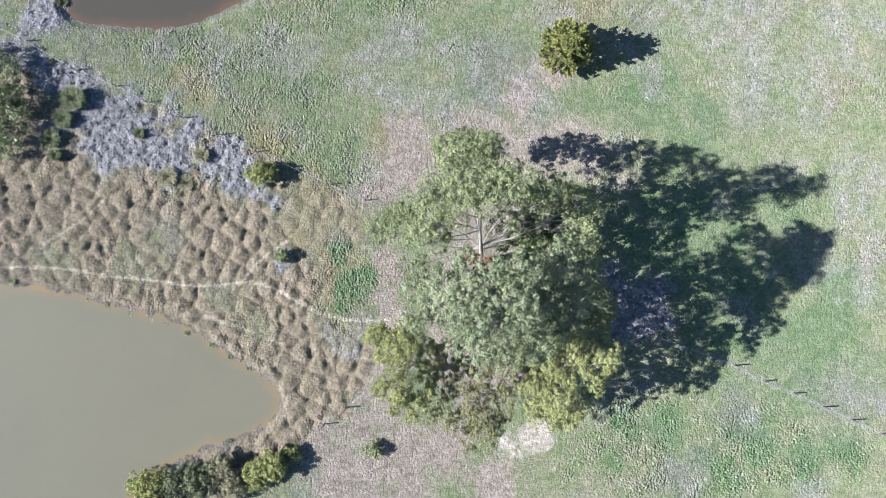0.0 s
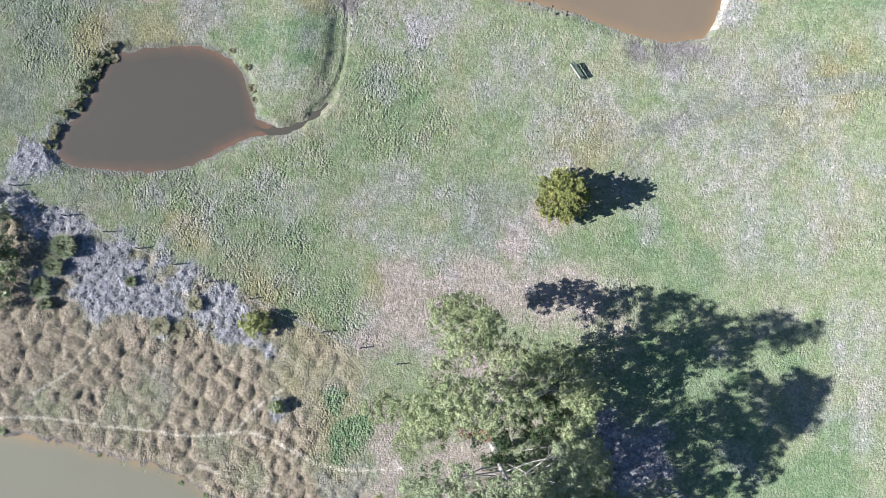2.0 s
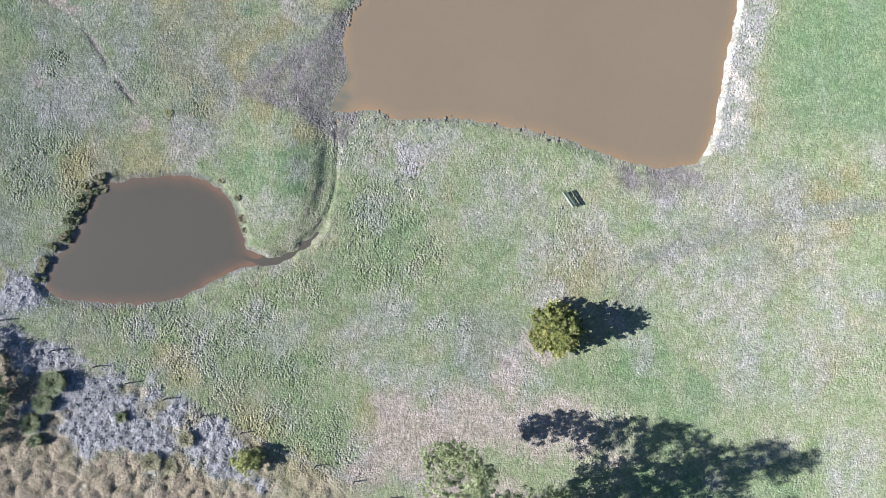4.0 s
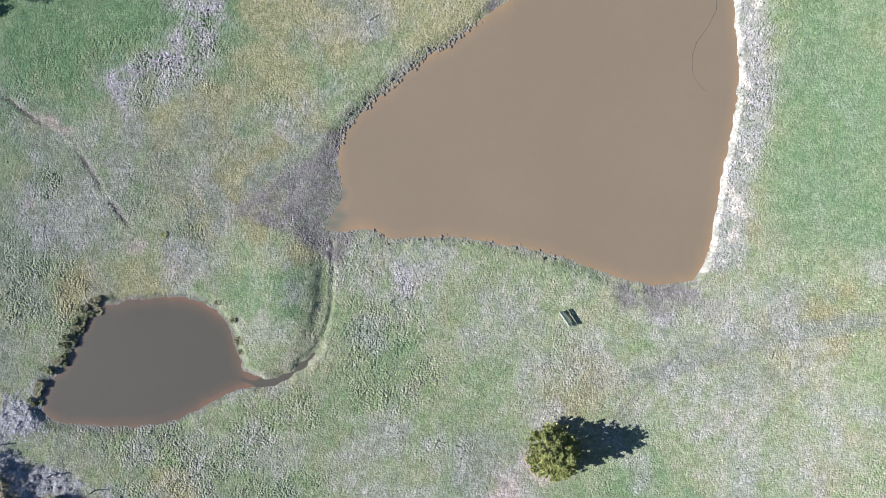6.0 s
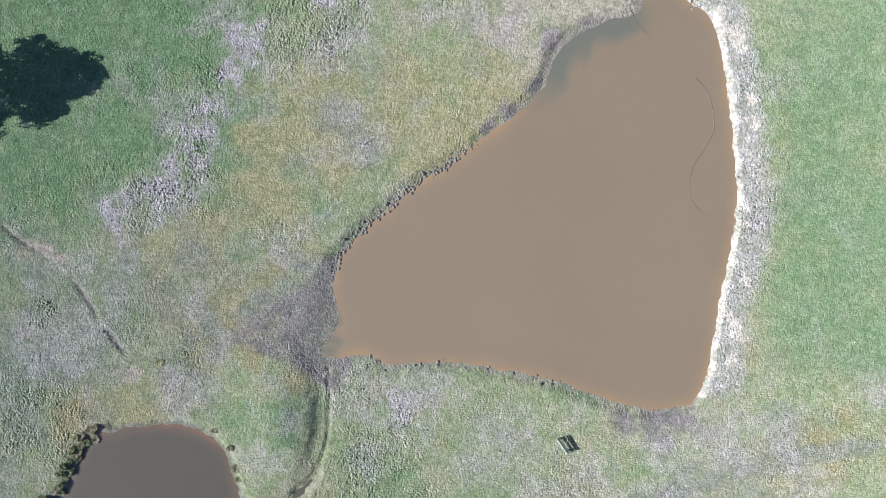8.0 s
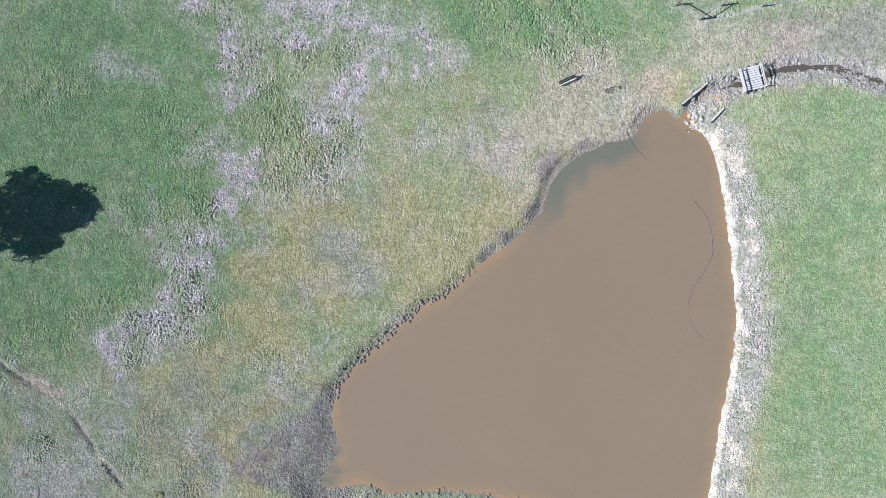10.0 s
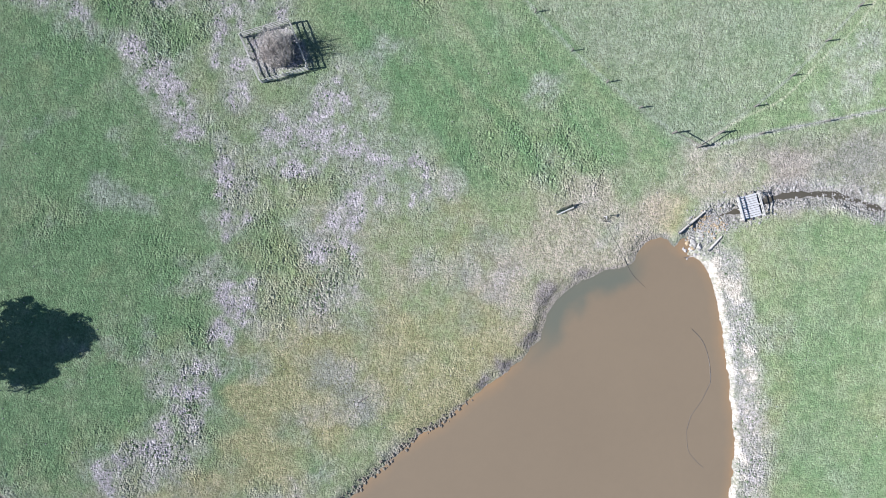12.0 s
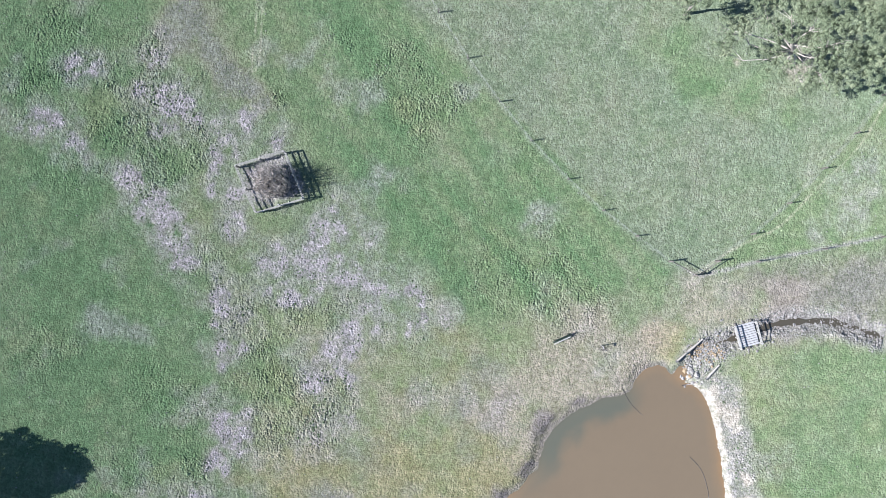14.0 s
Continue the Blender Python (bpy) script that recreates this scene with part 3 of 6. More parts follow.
def step01(a, b, v):
    k = np.clip((v - a) / (b - a), 0, 1)
    return k * k * (3 - 2 * k)


def to_lines(pts, x, y, closed=False):
    """Distance to a line through points; negative inside a closed one."""
    best, inside = np.full(x.shape, 1e9), np.zeros(x.shape, bool)
    pairs = list(zip(pts, list(pts[1:]) + ([pts[0]] if closed else [])))
    for (ax, ay), (bx, by) in pairs:
        dx, dy = bx - ax, by - ay
        k = np.clip(((x - ax) * dx + (y - ay) * dy) / (dx * dx + dy * dy + 1e-9), 0, 1)
        best = np.minimum(best, np.hypot(x - ax - k * dx, y - ay - k * dy))
        if closed and by != ay:
            inside ^= ((ay > y) != (by > y)) & (x < ax + (y - ay) * dx / (by - ay))
    return np.where(inside, -best, best) if closed else best


def rounded(pts, closed=True, n=4):
    """The line through points, rounded by a spline."""
    out, m = [], len(pts)
    for i in range(m if closed else m - 1):
        p = [pts[(i + k) % m] if closed else pts[min(max(i + k, 0), m - 1)] for k in (-1, 0, 1, 2)]
        for j in range(n):
            t = j / n
            out.append(tuple(0.5 * (2 * b + (c - a) * t + (2 * a - 5 * b + 4 * c - d) * t * t + (3 * b - a - 3 * c + d) * t ** 3)
                             for a, b, c, d in zip(*p)))
    return out if closed else out + [tuple(pts[-1])]


warped = {}


def patches(discs, x, y, seed, ragged=0.55, soft=0.45):
    """How far each place is covered by a set of ragged patches, 0 to 1."""
    if x.shape not in warped:
        warped[x.shape] = [field(x, y, 3.0, 141, 3), field(x, y, 3.0, 142, 3)]
    u, v = warped[x.shape]
    wob = np.clip(field(x, y, 3.0, seed, 4) * 1.6, -1.6, 1.6)
    x, y = x + 1.3 * u, y + 1.3 * v
    best = np.zeros(x.shape)
    for cx, cy, r in discs:
        near = (np.abs(x - cx) < (1 + soft + 1.6 * ragged) * r) & (np.abs(y - cy) < (1 + soft + 1.6 * ragged) * r)
        d = np.hypot(x[near] - cx, y[near] - cy) / r + ragged * wob[near]
        best[near] = np.maximum(best[near], 1 - step01(1 - soft, 1 + soft, d))
    return best


# ---- materials ----
def material(name, rough=0.9, metal=0.0):
    m = bpy.data.materials.new(name)
    m.use_nodes = True
    b = m.node_tree.nodes["Principled BSDF"]
    b.inputs["Roughness"].default_value, b.inputs["Metallic"].default_value = rough, metal
    b.inputs["Specular IOR Level"].default_value = 0.25
    return m, m.node_tree, b


def node(t, kind, **values):
    n = t.nodes.new(kind)
    for key, v in values.items():
        n.inputs[key.replace("_", " ")].default_value = v
    return n


def noise_out(t, scale, detail=4, where=None, rough=0.6):
    n = node(t, "ShaderNodeTexNoise", Scale=scale, Detail=detail, Roughness=rough)
    if where is not None:
        t.links.new(where, n.inputs["Vector"])
    return n.outputs["Fac"]


def ramp(t, fac, *stops):
    n = t.nodes.new("ShaderNodeValToRGB")
    e = n.color_ramp.elements
    while len(e) < len(stops):
        e.new(0.5)
    for el, (p, c) in zip(e, stops):
        el.position, el.color = p, (*c, 1)
    t.links.new(fac, n.inputs[0])
    return n.outputs[0]


def mix(t, fac, a, b, blend="MIX"):
    n = t.nodes.new("ShaderNodeMix")
    n.data_type, n.blend_type = "RGBA", blend
    for sock, v in ((n.inputs[0], fac), (n.inputs[6], a), (n.inputs[7], b)):
        if isinstance(v, (int, float)):
            sock.default_value = v
        elif isinstance(v, tuple):
            sock.default_value = (*v, 1)
        else:
            t.links.new(v, sock)
    return n.outputs[2]


def math_node(t, op, a, b=0.0):
    n = t.nodes.new("ShaderNodeMath")
    n.operation = op
    for sock, v in ((n.inputs[0], a), (n.inputs[1], b)):
        if isinstance(v, (int, float)):
            sock.default_value = v
        else:
            t.links.new(v, sock)
    return n.outputs[0]


def bump(t, bsdf, height, strength, distance):
    n = node(t, "ShaderNodeBump", Strength=strength, Distance=distance)
    t.links.new(height, n.inputs["Height"])
    t.links.new(n.outputs[0], bsdf.inputs["Normal"])


def plain(name, dark, light, scale=6.0, rough=0.85, metal=0.0, relief=0.02):
    """A surface that varies between two colours at two scales, with fine relief."""
    m, t, b = material(name, rough, metal)
    where = t.nodes.new("ShaderNodeTexCoord").outputs["Object"]
    big, fine = noise_out(t, scale, 3, where), noise_out(t, scale * 7, 4, where)
    c = ramp(t, big, (0.3, dark), (0.7, light))
    c = mix(t, 0.35, c, ramp(t, fine, (0.3, dark), (0.7, light)))
    t.links.new(c, b.inputs["Base Color"])
    bump(t, b, fine, 0.5, relief)
    return m


def leaf_material(name, dark, mid, light):
    m, t, b = material(name, 0.6)
    b.inputs["Specular IOR Level"].default_value = 0.25
    isl = t.nodes.new("ShaderNodeNewGeometry").outputs["Random Per Island"]
    c = ramp(t, isl, (0.0, tuple(0.5 * a + 0.5 * b for a, b in zip(dark, mid))), (0.5, mid), (1.0, tuple(0.55 * a + 0.45 * b for a, b in zip(mid, light))))
    where = t.nodes.new("ShaderNodeTexCoord").outputs["Object"]
    c = mix(t, 0.5, c, ramp(t, noise_out(t, 0.5, 3, where), (0.35, dark), (0.5, mid), (0.65, light)))
    t.links.new(c, b.inputs["Base Color"])
    tr = t.nodes.new("ShaderNodeBsdfTranslucent")
    t.links.new(c, tr.inputs["Color"])
    ms = node(t, "ShaderNodeMixShader", Fac=0.22)
    t.links.new(b.outputs[0], ms.inputs[1])
    t.links.new(tr.outputs[0], ms.inputs[2])
    t.links.new(ms.outputs[0], t.nodes["Material Output"].inputs[0])
    return m


def ground_material():
    m, t, b = material("pasture", 0.95)
    b.inputs["Specular IOR Level"].default_value = 0.1
    b.inputs["Diffuse Roughness"].default_value = 0.75
    where = t.nodes.new("ShaderNodeTexCoord").outputs["Object"]
    ca, cb, cc = [t.nodes.new("ShaderNodeAttribute") for _ in range(3)]
    ca.attribute_name, cb.attribute_name, cc.attribute_name = "cover_a", "cover_b", "cover_c"
    sa, sb, sc = [t.nodes.new("ShaderNodeSeparateColor") for _ in range(3)]
    for a, s in ((ca, sa), (cb, sb), (cc, sc)):
        t.links.new(a.outputs["Color"], s.inputs[0])
    broad, mid_, fine, grain = noise_out(t, 0.12, 4, where), noise_out(t, 0.7, 4, where), noise_out(t, 3.2, 3, where), noise_out(t, 11.0, 3, where)
    c = ramp(t, broad, (0.3, (0.098, 0.136, 0.070)), (0.5, (0.130, 0.152, 0.088)), (0.7, (0.168, 0.158, 0.118)))
    c = mix(t, 0.4, c, ramp(t, mid_, (0.35, (0.098, 0.132, 0.060)), (0.65, (0.218, 0.196, 0.152))))
    layers = [
        (sa.outputs[0], (0.052, 0.097, 0.046), (0.090, 0.140, 0.073)),   # lush grass
        (sa.outputs[2], (0.132, 0.128, 0.066), (0.208, 0.186, 0.112)),      # straw-coloured grass
        (cb.outputs["Alpha"], (0.116, 0.104, 0.054), (0.182, 0.160, 0.094)),   # rust-coloured grass
        (cc.outputs["Alpha"], (0.085, 0.097, 0.078), (0.152, 0.158, 0.138)),   # dull grey-green grass
        (sb.outputs[0], (0.155, 0.128, 0.108), (0.265, 0.226, 0.204)),       # bare dirt and litter
        (sa.outputs[1], (0.145, 0.135, 0.138), (0.275, 0.256, 0.266)),      # grey dead grass
        (sc.outputs[0], (0.115, 0.114, 0.120), (0.255, 0.247, 0.26)),        # grey heath
        (sc.outputs[1], (0.122, 0.104, 0.072), (0.228, 0.186, 0.142)),     # brown tussocks
        (sb.outputs[1], (0.072, 0.065, 0.065), (0.150, 0.135, 0.134)),   # wet mud
        (sb.outputs[2], (0.22, 0.195, 0.165), (0.38, 0.35, 0.31)),         # pale clay
        (sc.outputs[2], (0.29, 0.26, 0.205), (0.40, 0.37, 0.30)),         # trodden track
    ]
    for i, (w, dark, light) in enumerate(layers):
        own = ramp(t, mix(t, 0.5, fine, mid_), (0.38, dark), (0.62, light))
        w2 = math_node(t, "MULTIPLY", w, 1.0)
        edge = math_node(t, "SUBTRACT", fine, 0.5)
        k = math_node(t, "ADD", w2, math_node(t, "MULTIPLY", math_node(t, "MULTIPLY", edge, w2), 1.2))
        n = t.nodes.new("ShaderNodeClamp")
        t.links.new(k, n.inputs[0])
        c = mix(t, n.outputs[0], c, own)
    warp = node(t, "ShaderNodeTexNoise", Scale=1.4, Detail=3)
    t.links.new(where, warp.inputs["Vector"])
    shift = t.nodes.new("ShaderNodeVectorMath")
    shift.operation = "MULTIPLY_ADD"
    t.links.new(warp.outputs["Color"], shift.inputs[0])
    shift.inputs[1].default_value = (0.3, 0.3, 0.3)
    t.links.new(where, shift.inputs[2])
    tufts, blades = node(t, "ShaderNodeTexVoronoi", Scale=4.6, Randomness=1.0), node(t, "ShaderNodeTexVoronoi", Scale=11.5, Randomness=1.0)
    for n in (tufts, blades):
        n.voronoi_dimensions = "2D"
        t.links.new(shift.outputs[0], n.inputs["Vector"])
    own = [t.nodes.new("ShaderNodeSeparateColor") for _ in range(2)]
    t.links.new(tufts.outputs["Color"], own[0].inputs[0])
    t.links.new(blades.outputs["Color"], own[1].inputs[0])
    c = mix(t, 0.55, c, ramp(t, own[0].outputs[0], (0.0, (0.72, 0.74, 0.68)), (0.5, (1.08, 1.08, 1.08)), (1.0, (1.46, 1.44, 1.42))), "MULTIPLY")
    c = mix(t, 0.3, c, ramp(t, own[1].outputs[0], (0.0, (0.62, 0.65, 0.57)), (0.5, (1.1, 1.1, 1.1)), (1.0, (1.6, 1.58, 1.58))), "MULTIPLY")
    c = mix(t, 0.4, c, ramp(t, grain, (0.34, (0.55, 0.56, 0.53)), (0.62, (1.24, 1.24, 1.24))), "MULTIPLY")
    tone = t.nodes.new("ShaderNodeAttribute")
    tone.attribute_name = "tone"
    tinted = t.nodes.new("ShaderNodeVectorMath")
    tinted.operation = "SCALE"
    t.links.new(c, tinted.inputs[0])
    t.links.new(math_node(t, "ADD", tone.outputs["Fac"], 0.90), tinted.inputs["Scale"])
    t.links.new(tinted.outputs[0], b.inputs["Base Color"])
    rough_ground = math_node(t, "ADD", math_node(t, "MULTIPLY", ca.outputs["Alpha"], 0.95), math_node(t, "ADD", math_node(t, "MULTIPLY", sa.outputs[1], 0.15), 0.24))
    patchy = math_node(t, "ADD", math_node(t, "MULTIPLY", mid_, 1.6), -0.3)
    dome = math_node(t, "MULTIPLY", math_node(t, "SUBTRACT", 1.0, math_node(t, "MULTIPLY", tufts.outputs["Distance"], 1.3)), math_node(t, "MULTIPLY", rough_ground, math_node(t, "ADD", own[0].outputs[1], 0.3)))
    small = math_node(t, "MULTIPLY", math_node(t, "SUBTRACT", 1.0, blades.outputs["Distance"]), math_node(t, "MULTIPLY", own[1].outputs[1], 0.15))
    relief = math_node(t, "ADD", math_node(t, "ADD", math_node(t, "MULTIPLY", dome, patchy), small),
                       math_node(t, "ADD", math_node(t, "MULTIPLY", fine, 0.16), math_node(t, "MULTIPLY", grain, 0.13)))
    bump(t, b, relief, 1.0, 0.34)
    return m


def water_material(name, deep, shallow):
    m, t, b = material(name, 0.12)
    b.inputs["Specular IOR Level"].default_value = 0.5
    where = t.nodes.new("ShaderNodeTexCoord").outputs["Object"]
    a, w = t.nodes.new("ShaderNodeAttribute"), t.nodes.new("ShaderNodeAttribute")
    a.attribute_name, w.attribute_name = "depth", "weed"
    k = math_node(t, "ADD", a.outputs["Fac"], math_node(t, "MULTIPLY", math_node(t, "SUBTRACT", noise_out(t, 0.16, 3, where), 0.45), 0.7))
    c = ramp(t, k, (0.02, shallow), (0.2, tuple(0.35 * s + 0.65 * d for s, d in zip(shallow, deep))), (0.5, deep))
    c = mix(t, 0.25, c, ramp(t, noise_out(t, 0.06, 3, where), (0.35, (0.8, 0.8, 0.82)), (0.65, (1, 1, 1))), "MULTIPLY")
    c = mix(t, 0.06, c, ramp(t, noise_out(t, 1.5, 4, where), (0.35, (0.6, 0.6, 0.6)), (0.65, (1, 1, 1))), "MULTIPLY")
    c = mix(t, w.outputs["Fac"], c, (0.055, 0.061, 0.048))
    t.links.new(c, b.inputs["Base Color"])
    bump(t, b, noise_out(t, 2.0, 3, where), 0.08, 0.01)
    return m


GROUND = ground_material()
WATER_BROWN = water_material("muddy_water", (0.103, 0.080, 0.0535), (0.142, 0.094, 0.052))
WATER_DARK = water_material("dark_muddy_water", (0.0435, 0.0385, 0.0285), (0.082, 0.051, 0.033))
WATER_TAN = water_material("silty_water", (0.104, 0.098, 0.069), (0.145, 0.106, 0.058))
TIMBER = plain("weathered_timber", (0.15, 0.147, 0.135), (0.27, 0.265, 0.25), 5)
DARK_POST = plain("dark_post", (0.05, 0.045, 0.04), (0.12, 0.11, 0.10), 8)
WIRE = plain("fence_wire", (0.2, 0.2, 0.2), (0.35, 0.35, 0.35), 3, 0.5, 0.7, 0.002)
PLANK = plain("grey_plank", (0.19, 0.19, 0.195), (0.30, 0.30, 0.305), 4)
STONE = plain("creek_stone", (0.10, 0.096, 0.092), (0.20, 0.19, 0.18), 2)
STONE_WARM = plain("ochre_stone", (0.13, 0.095, 0.055), (0.23, 0.18, 0.12), 2)
BARK_PALE = plain("pale_bark", (0.15, 0.135, 0.12), (0.36, 0.335, 0.30), 1.2)
LOG_GREY = plain("bleached_log", (0.15, 0.14, 0.125), (0.28, 0.265, 0.245), 1.5)
BARK_GREY = plain("grey_bark", (0.13, 0.11, 0.10), (0.28, 0.25, 0.23), 2)
TWIG = plain("bare_twig", (0.22, 0.195, 0.175), (0.40, 0.365, 0.34), 3)
GREEN_PAINT = plain("dark_green_paint", (0.012, 0.022, 0.016), (0.03, 0.045, 0.035), 5, 0.5)
WHITE_WOOD = plain("bleached_slat", (0.26, 0.26, 0.255), (0.38, 0.38, 0.37), 5)
PIPE = plain("black_pipe", (0.03, 0.028, 0.026), (0.07, 0.06, 0.052), 2, 0.5)
LEAF_GUM = leaf_material("gum_leaves", (0.09, 0.114, 0.058), (0.18, 0.212, 0.118), (0.33, 0.36, 0.23))
LEAF_OLIVE = leaf_material("olive_leaves", (0.128, 0.148, 0.052), (0.21, 0.225, 0.084), (0.31, 0.31, 0.125))
LEAF_GREY = leaf_material("grey_green_leaves", (0.092, 0.114, 0.052), (0.18, 0.21, 0.104), (0.32, 0.345, 0.19))
LEAF_YELLOW = leaf_material("yellow_green_leaves", (0.145, 0.16, 0.06), (0.235, 0.25, 0.1), (0.335, 0.34, 0.16))
LEAF_DULL = leaf_material("dull_green_leaves", (0.06, 0.078, 0.038), (0.122, 0.144, 0.075), (0.235, 0.255, 0.155))
LEAF_NE = leaf_material("blue_grey_gum_leaves", (0.068, 0.09, 0.052), (0.13, 0.16, 0.097), (0.235, 0.265, 0.175))
LEAF_BRONZE = leaf_material("bronze_olive_leaves", (0.085, 0.09, 0.042), (0.16, 0.165, 0.075), (0.26, 0.245, 0.12))
LEAF_DEAD = leaf_material("dead_leaves", (0.10, 0.055, 0.032), (0.19, 0.105, 0.065), (0.30, 0.18, 0.12))
LEAF_GOLD = leaf_material("golden_leaves", (0.09, 0.115, 0.036), (0.2, 0.22, 0.072), (0.40, 0.37, 0.14))
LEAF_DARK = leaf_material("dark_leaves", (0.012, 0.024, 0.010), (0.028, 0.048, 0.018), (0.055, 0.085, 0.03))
LEAF_RUSH = leaf_material("rush_leaves", (0.110, 0.110, 0.061), (0.209, 0.198, 0.121), (0.330, 0.297, 0.198))


# ---- building tools ----
def thing(name, label, category, at=(0, 0, 0), turn=0.0, group=""):
    ob = new(name)
    ob.matrix_world = pose(*at, 0, 0, turn)
    return tagged(ob, label, category, group)


def mesh_of(name, verts, faces, mat, smooth=False):
    me = bpy.data.meshes.new(name)
    me.from_pydata([tuple(v) for v in verts], [], faces)
    me.materials.append(mat)
    if smooth:
        me.polygons.foreach_set("use_smooth", [True] * len(me.polygons))
    me.update()
    return me


def part(name, data, parent, label="", at=None, kind=""):
    ob = new(name, data)
    ob.parent = parent
    if at is not None:
        ob.matrix_local = at
    return tagged(ob, label, kind=kind)


def box_mesh(name, size, mat, bevel=0.01):
    bm = bmesh.new()
    bmesh.ops.create_cube(bm, size=1)
    bmesh.ops.scale(bm, vec=size, verts=bm.verts)
    if bevel:
        bmesh.ops.bevel(bm, geom=bm.edges[:], offset=bevel, segments=1, affect="EDGES")
    me = bpy.data.meshes.new(name)
    bm.to_mesh(me)
    bm.free()
    me.materials.append(mat)
    return me


def tube(verts, faces, pts, radii, sides=7):
    """Adds a tapering tube through points to lists of corners and faces."""
    base = len(verts)
    pts = [Vector(p) for p in pts]
    for i, p in enumerate(pts):
        d = (pts[min(i + 1, len(pts) - 1)] - pts[max(i - 1, 0)]).normalized()
        a = d.orthogonal().normalized() if abs(d.z) > 0.95 else d.cross(Vector((0, 0, 1))).normalized()
        b = d.cross(a)
        for k in range(sides):
            w = 2 * math.pi * k / sides
            verts.append(p + (a * math.cos(w) + b * math.sin(w)) * radii[i])
    for i in range(len(pts) - 1):
        for k in range(sides):
            k2 = (k + 1) % sides
            faces.append((base + i * sides + k, base + i * sides + k2, base + (i + 1) * sides + k2, base + (i + 1) * sides + k))
    faces.append(tuple(base + k for k in range(sides)))
    faces.append(tuple(base + (len(pts) - 1) * sides + k for k in reversed(range(sides))))


def tube_mesh(name, pts, radius, mat, sides=7):
    v, f = [], []
    tube(v, f, pts, [radius] * len(pts), sides)
    return mesh_of(name, v, f, mat, True)


def leaves(name, clumps, size, mat, density=1.0, seed=1, droop=0.3, ball=0.6, inner=0.55, out=0.25):
    """A crown: leaf blades set round many small tufts, which are strewn over ragged clumps (centre, radii)."""
    r = np.random.default_rng(seed)
    P, N = [], []
    for (c, rad) in clumps:
        rad = np.array(rad)
        area = 4.2 * (rad[0] * rad[1] + rad[0] * rad[2] + rad[1] * rad[2])
        b = min(ball, 0.55 * rad.min())
        tufts = max(5, int(density * 1.0 * area / (3.14 * b * b)))
        d = r.normal(size=(tufts, 3))
        d /= np.linalg.norm(d, axis=1)[:, None]
        d[:, 2] = np.where(d[:, 2] < -0.3, -d[:, 2] * 0.7, d[:, 2])
        k = inner + (1.06 - inner) * r.random(tufts) ** 0.5
        tips = np.array(c) + d * k[:, None] * rad
        each = int(38 * (b / 0.6) ** 1.3 * (0.3 / size) ** 1.6) + 6
        e = r.normal(size=(tufts, each, 3)) + d[:, None, :] * 0.7 + np.array([0, 0, 0.35])
        e /= np.linalg.norm(e, axis=2)[:, :, None]
        bb = b * r.uniform(0.6, 1.25, (tufts, 1, 1)) * r.uniform(0.55, 1.1, (tufts, each, 1))
        P.append((tips[:, None, :] + e * bb * np.array([1, 1, 0.8])).reshape(-1, 3))
        N.append(e.reshape(-1, 3))
    P, N = np.concatenate(P), np.concatenate(N)
    n = len(P)
    nor = N + r.normal(size=(n, 3)) * 0.38
    along = r.normal(size=(n, 3)) + N * out
    along[:, 2] -= droop
    along -= nor * (np.sum(along * nor, 1) / np.sum(nor * nor, 1))[:, None] * (0.8 if out < 1 else 0.0)
    along /= np.linalg.norm(along, axis=1)[:, None]
    side = np.cross(along, nor)
    side /= np.linalg.norm(side, axis=1)[:, None] + 1e-9
    L = size * (0.6 + 0.8 * r.random(n))[:, None]
    W = L * 0.40
    bend = np.cross(side, along) * L * 0.12
    V = np.stack([P - along * L * 0.5, P + side * W * 0.5 + bend, P + along * L * 0.5, P - side * W * 0.5 + bend], axis=1).reshape(-1, 3)
    me = bpy.data.meshes.new(name)
    me.vertices.add(4 * n)
    me.vertices.foreach_set("co", V.ravel())
    me.loops.add(4 * n)
    me.loops.foreach_set("vertex_index", np.arange(4 * n))
    me.polygons.add(n)
    me.polygons.foreach_set("loop_start", np.arange(0, 4 * n, 4))
    me.materials.append(mat)
    me.update()
    return me


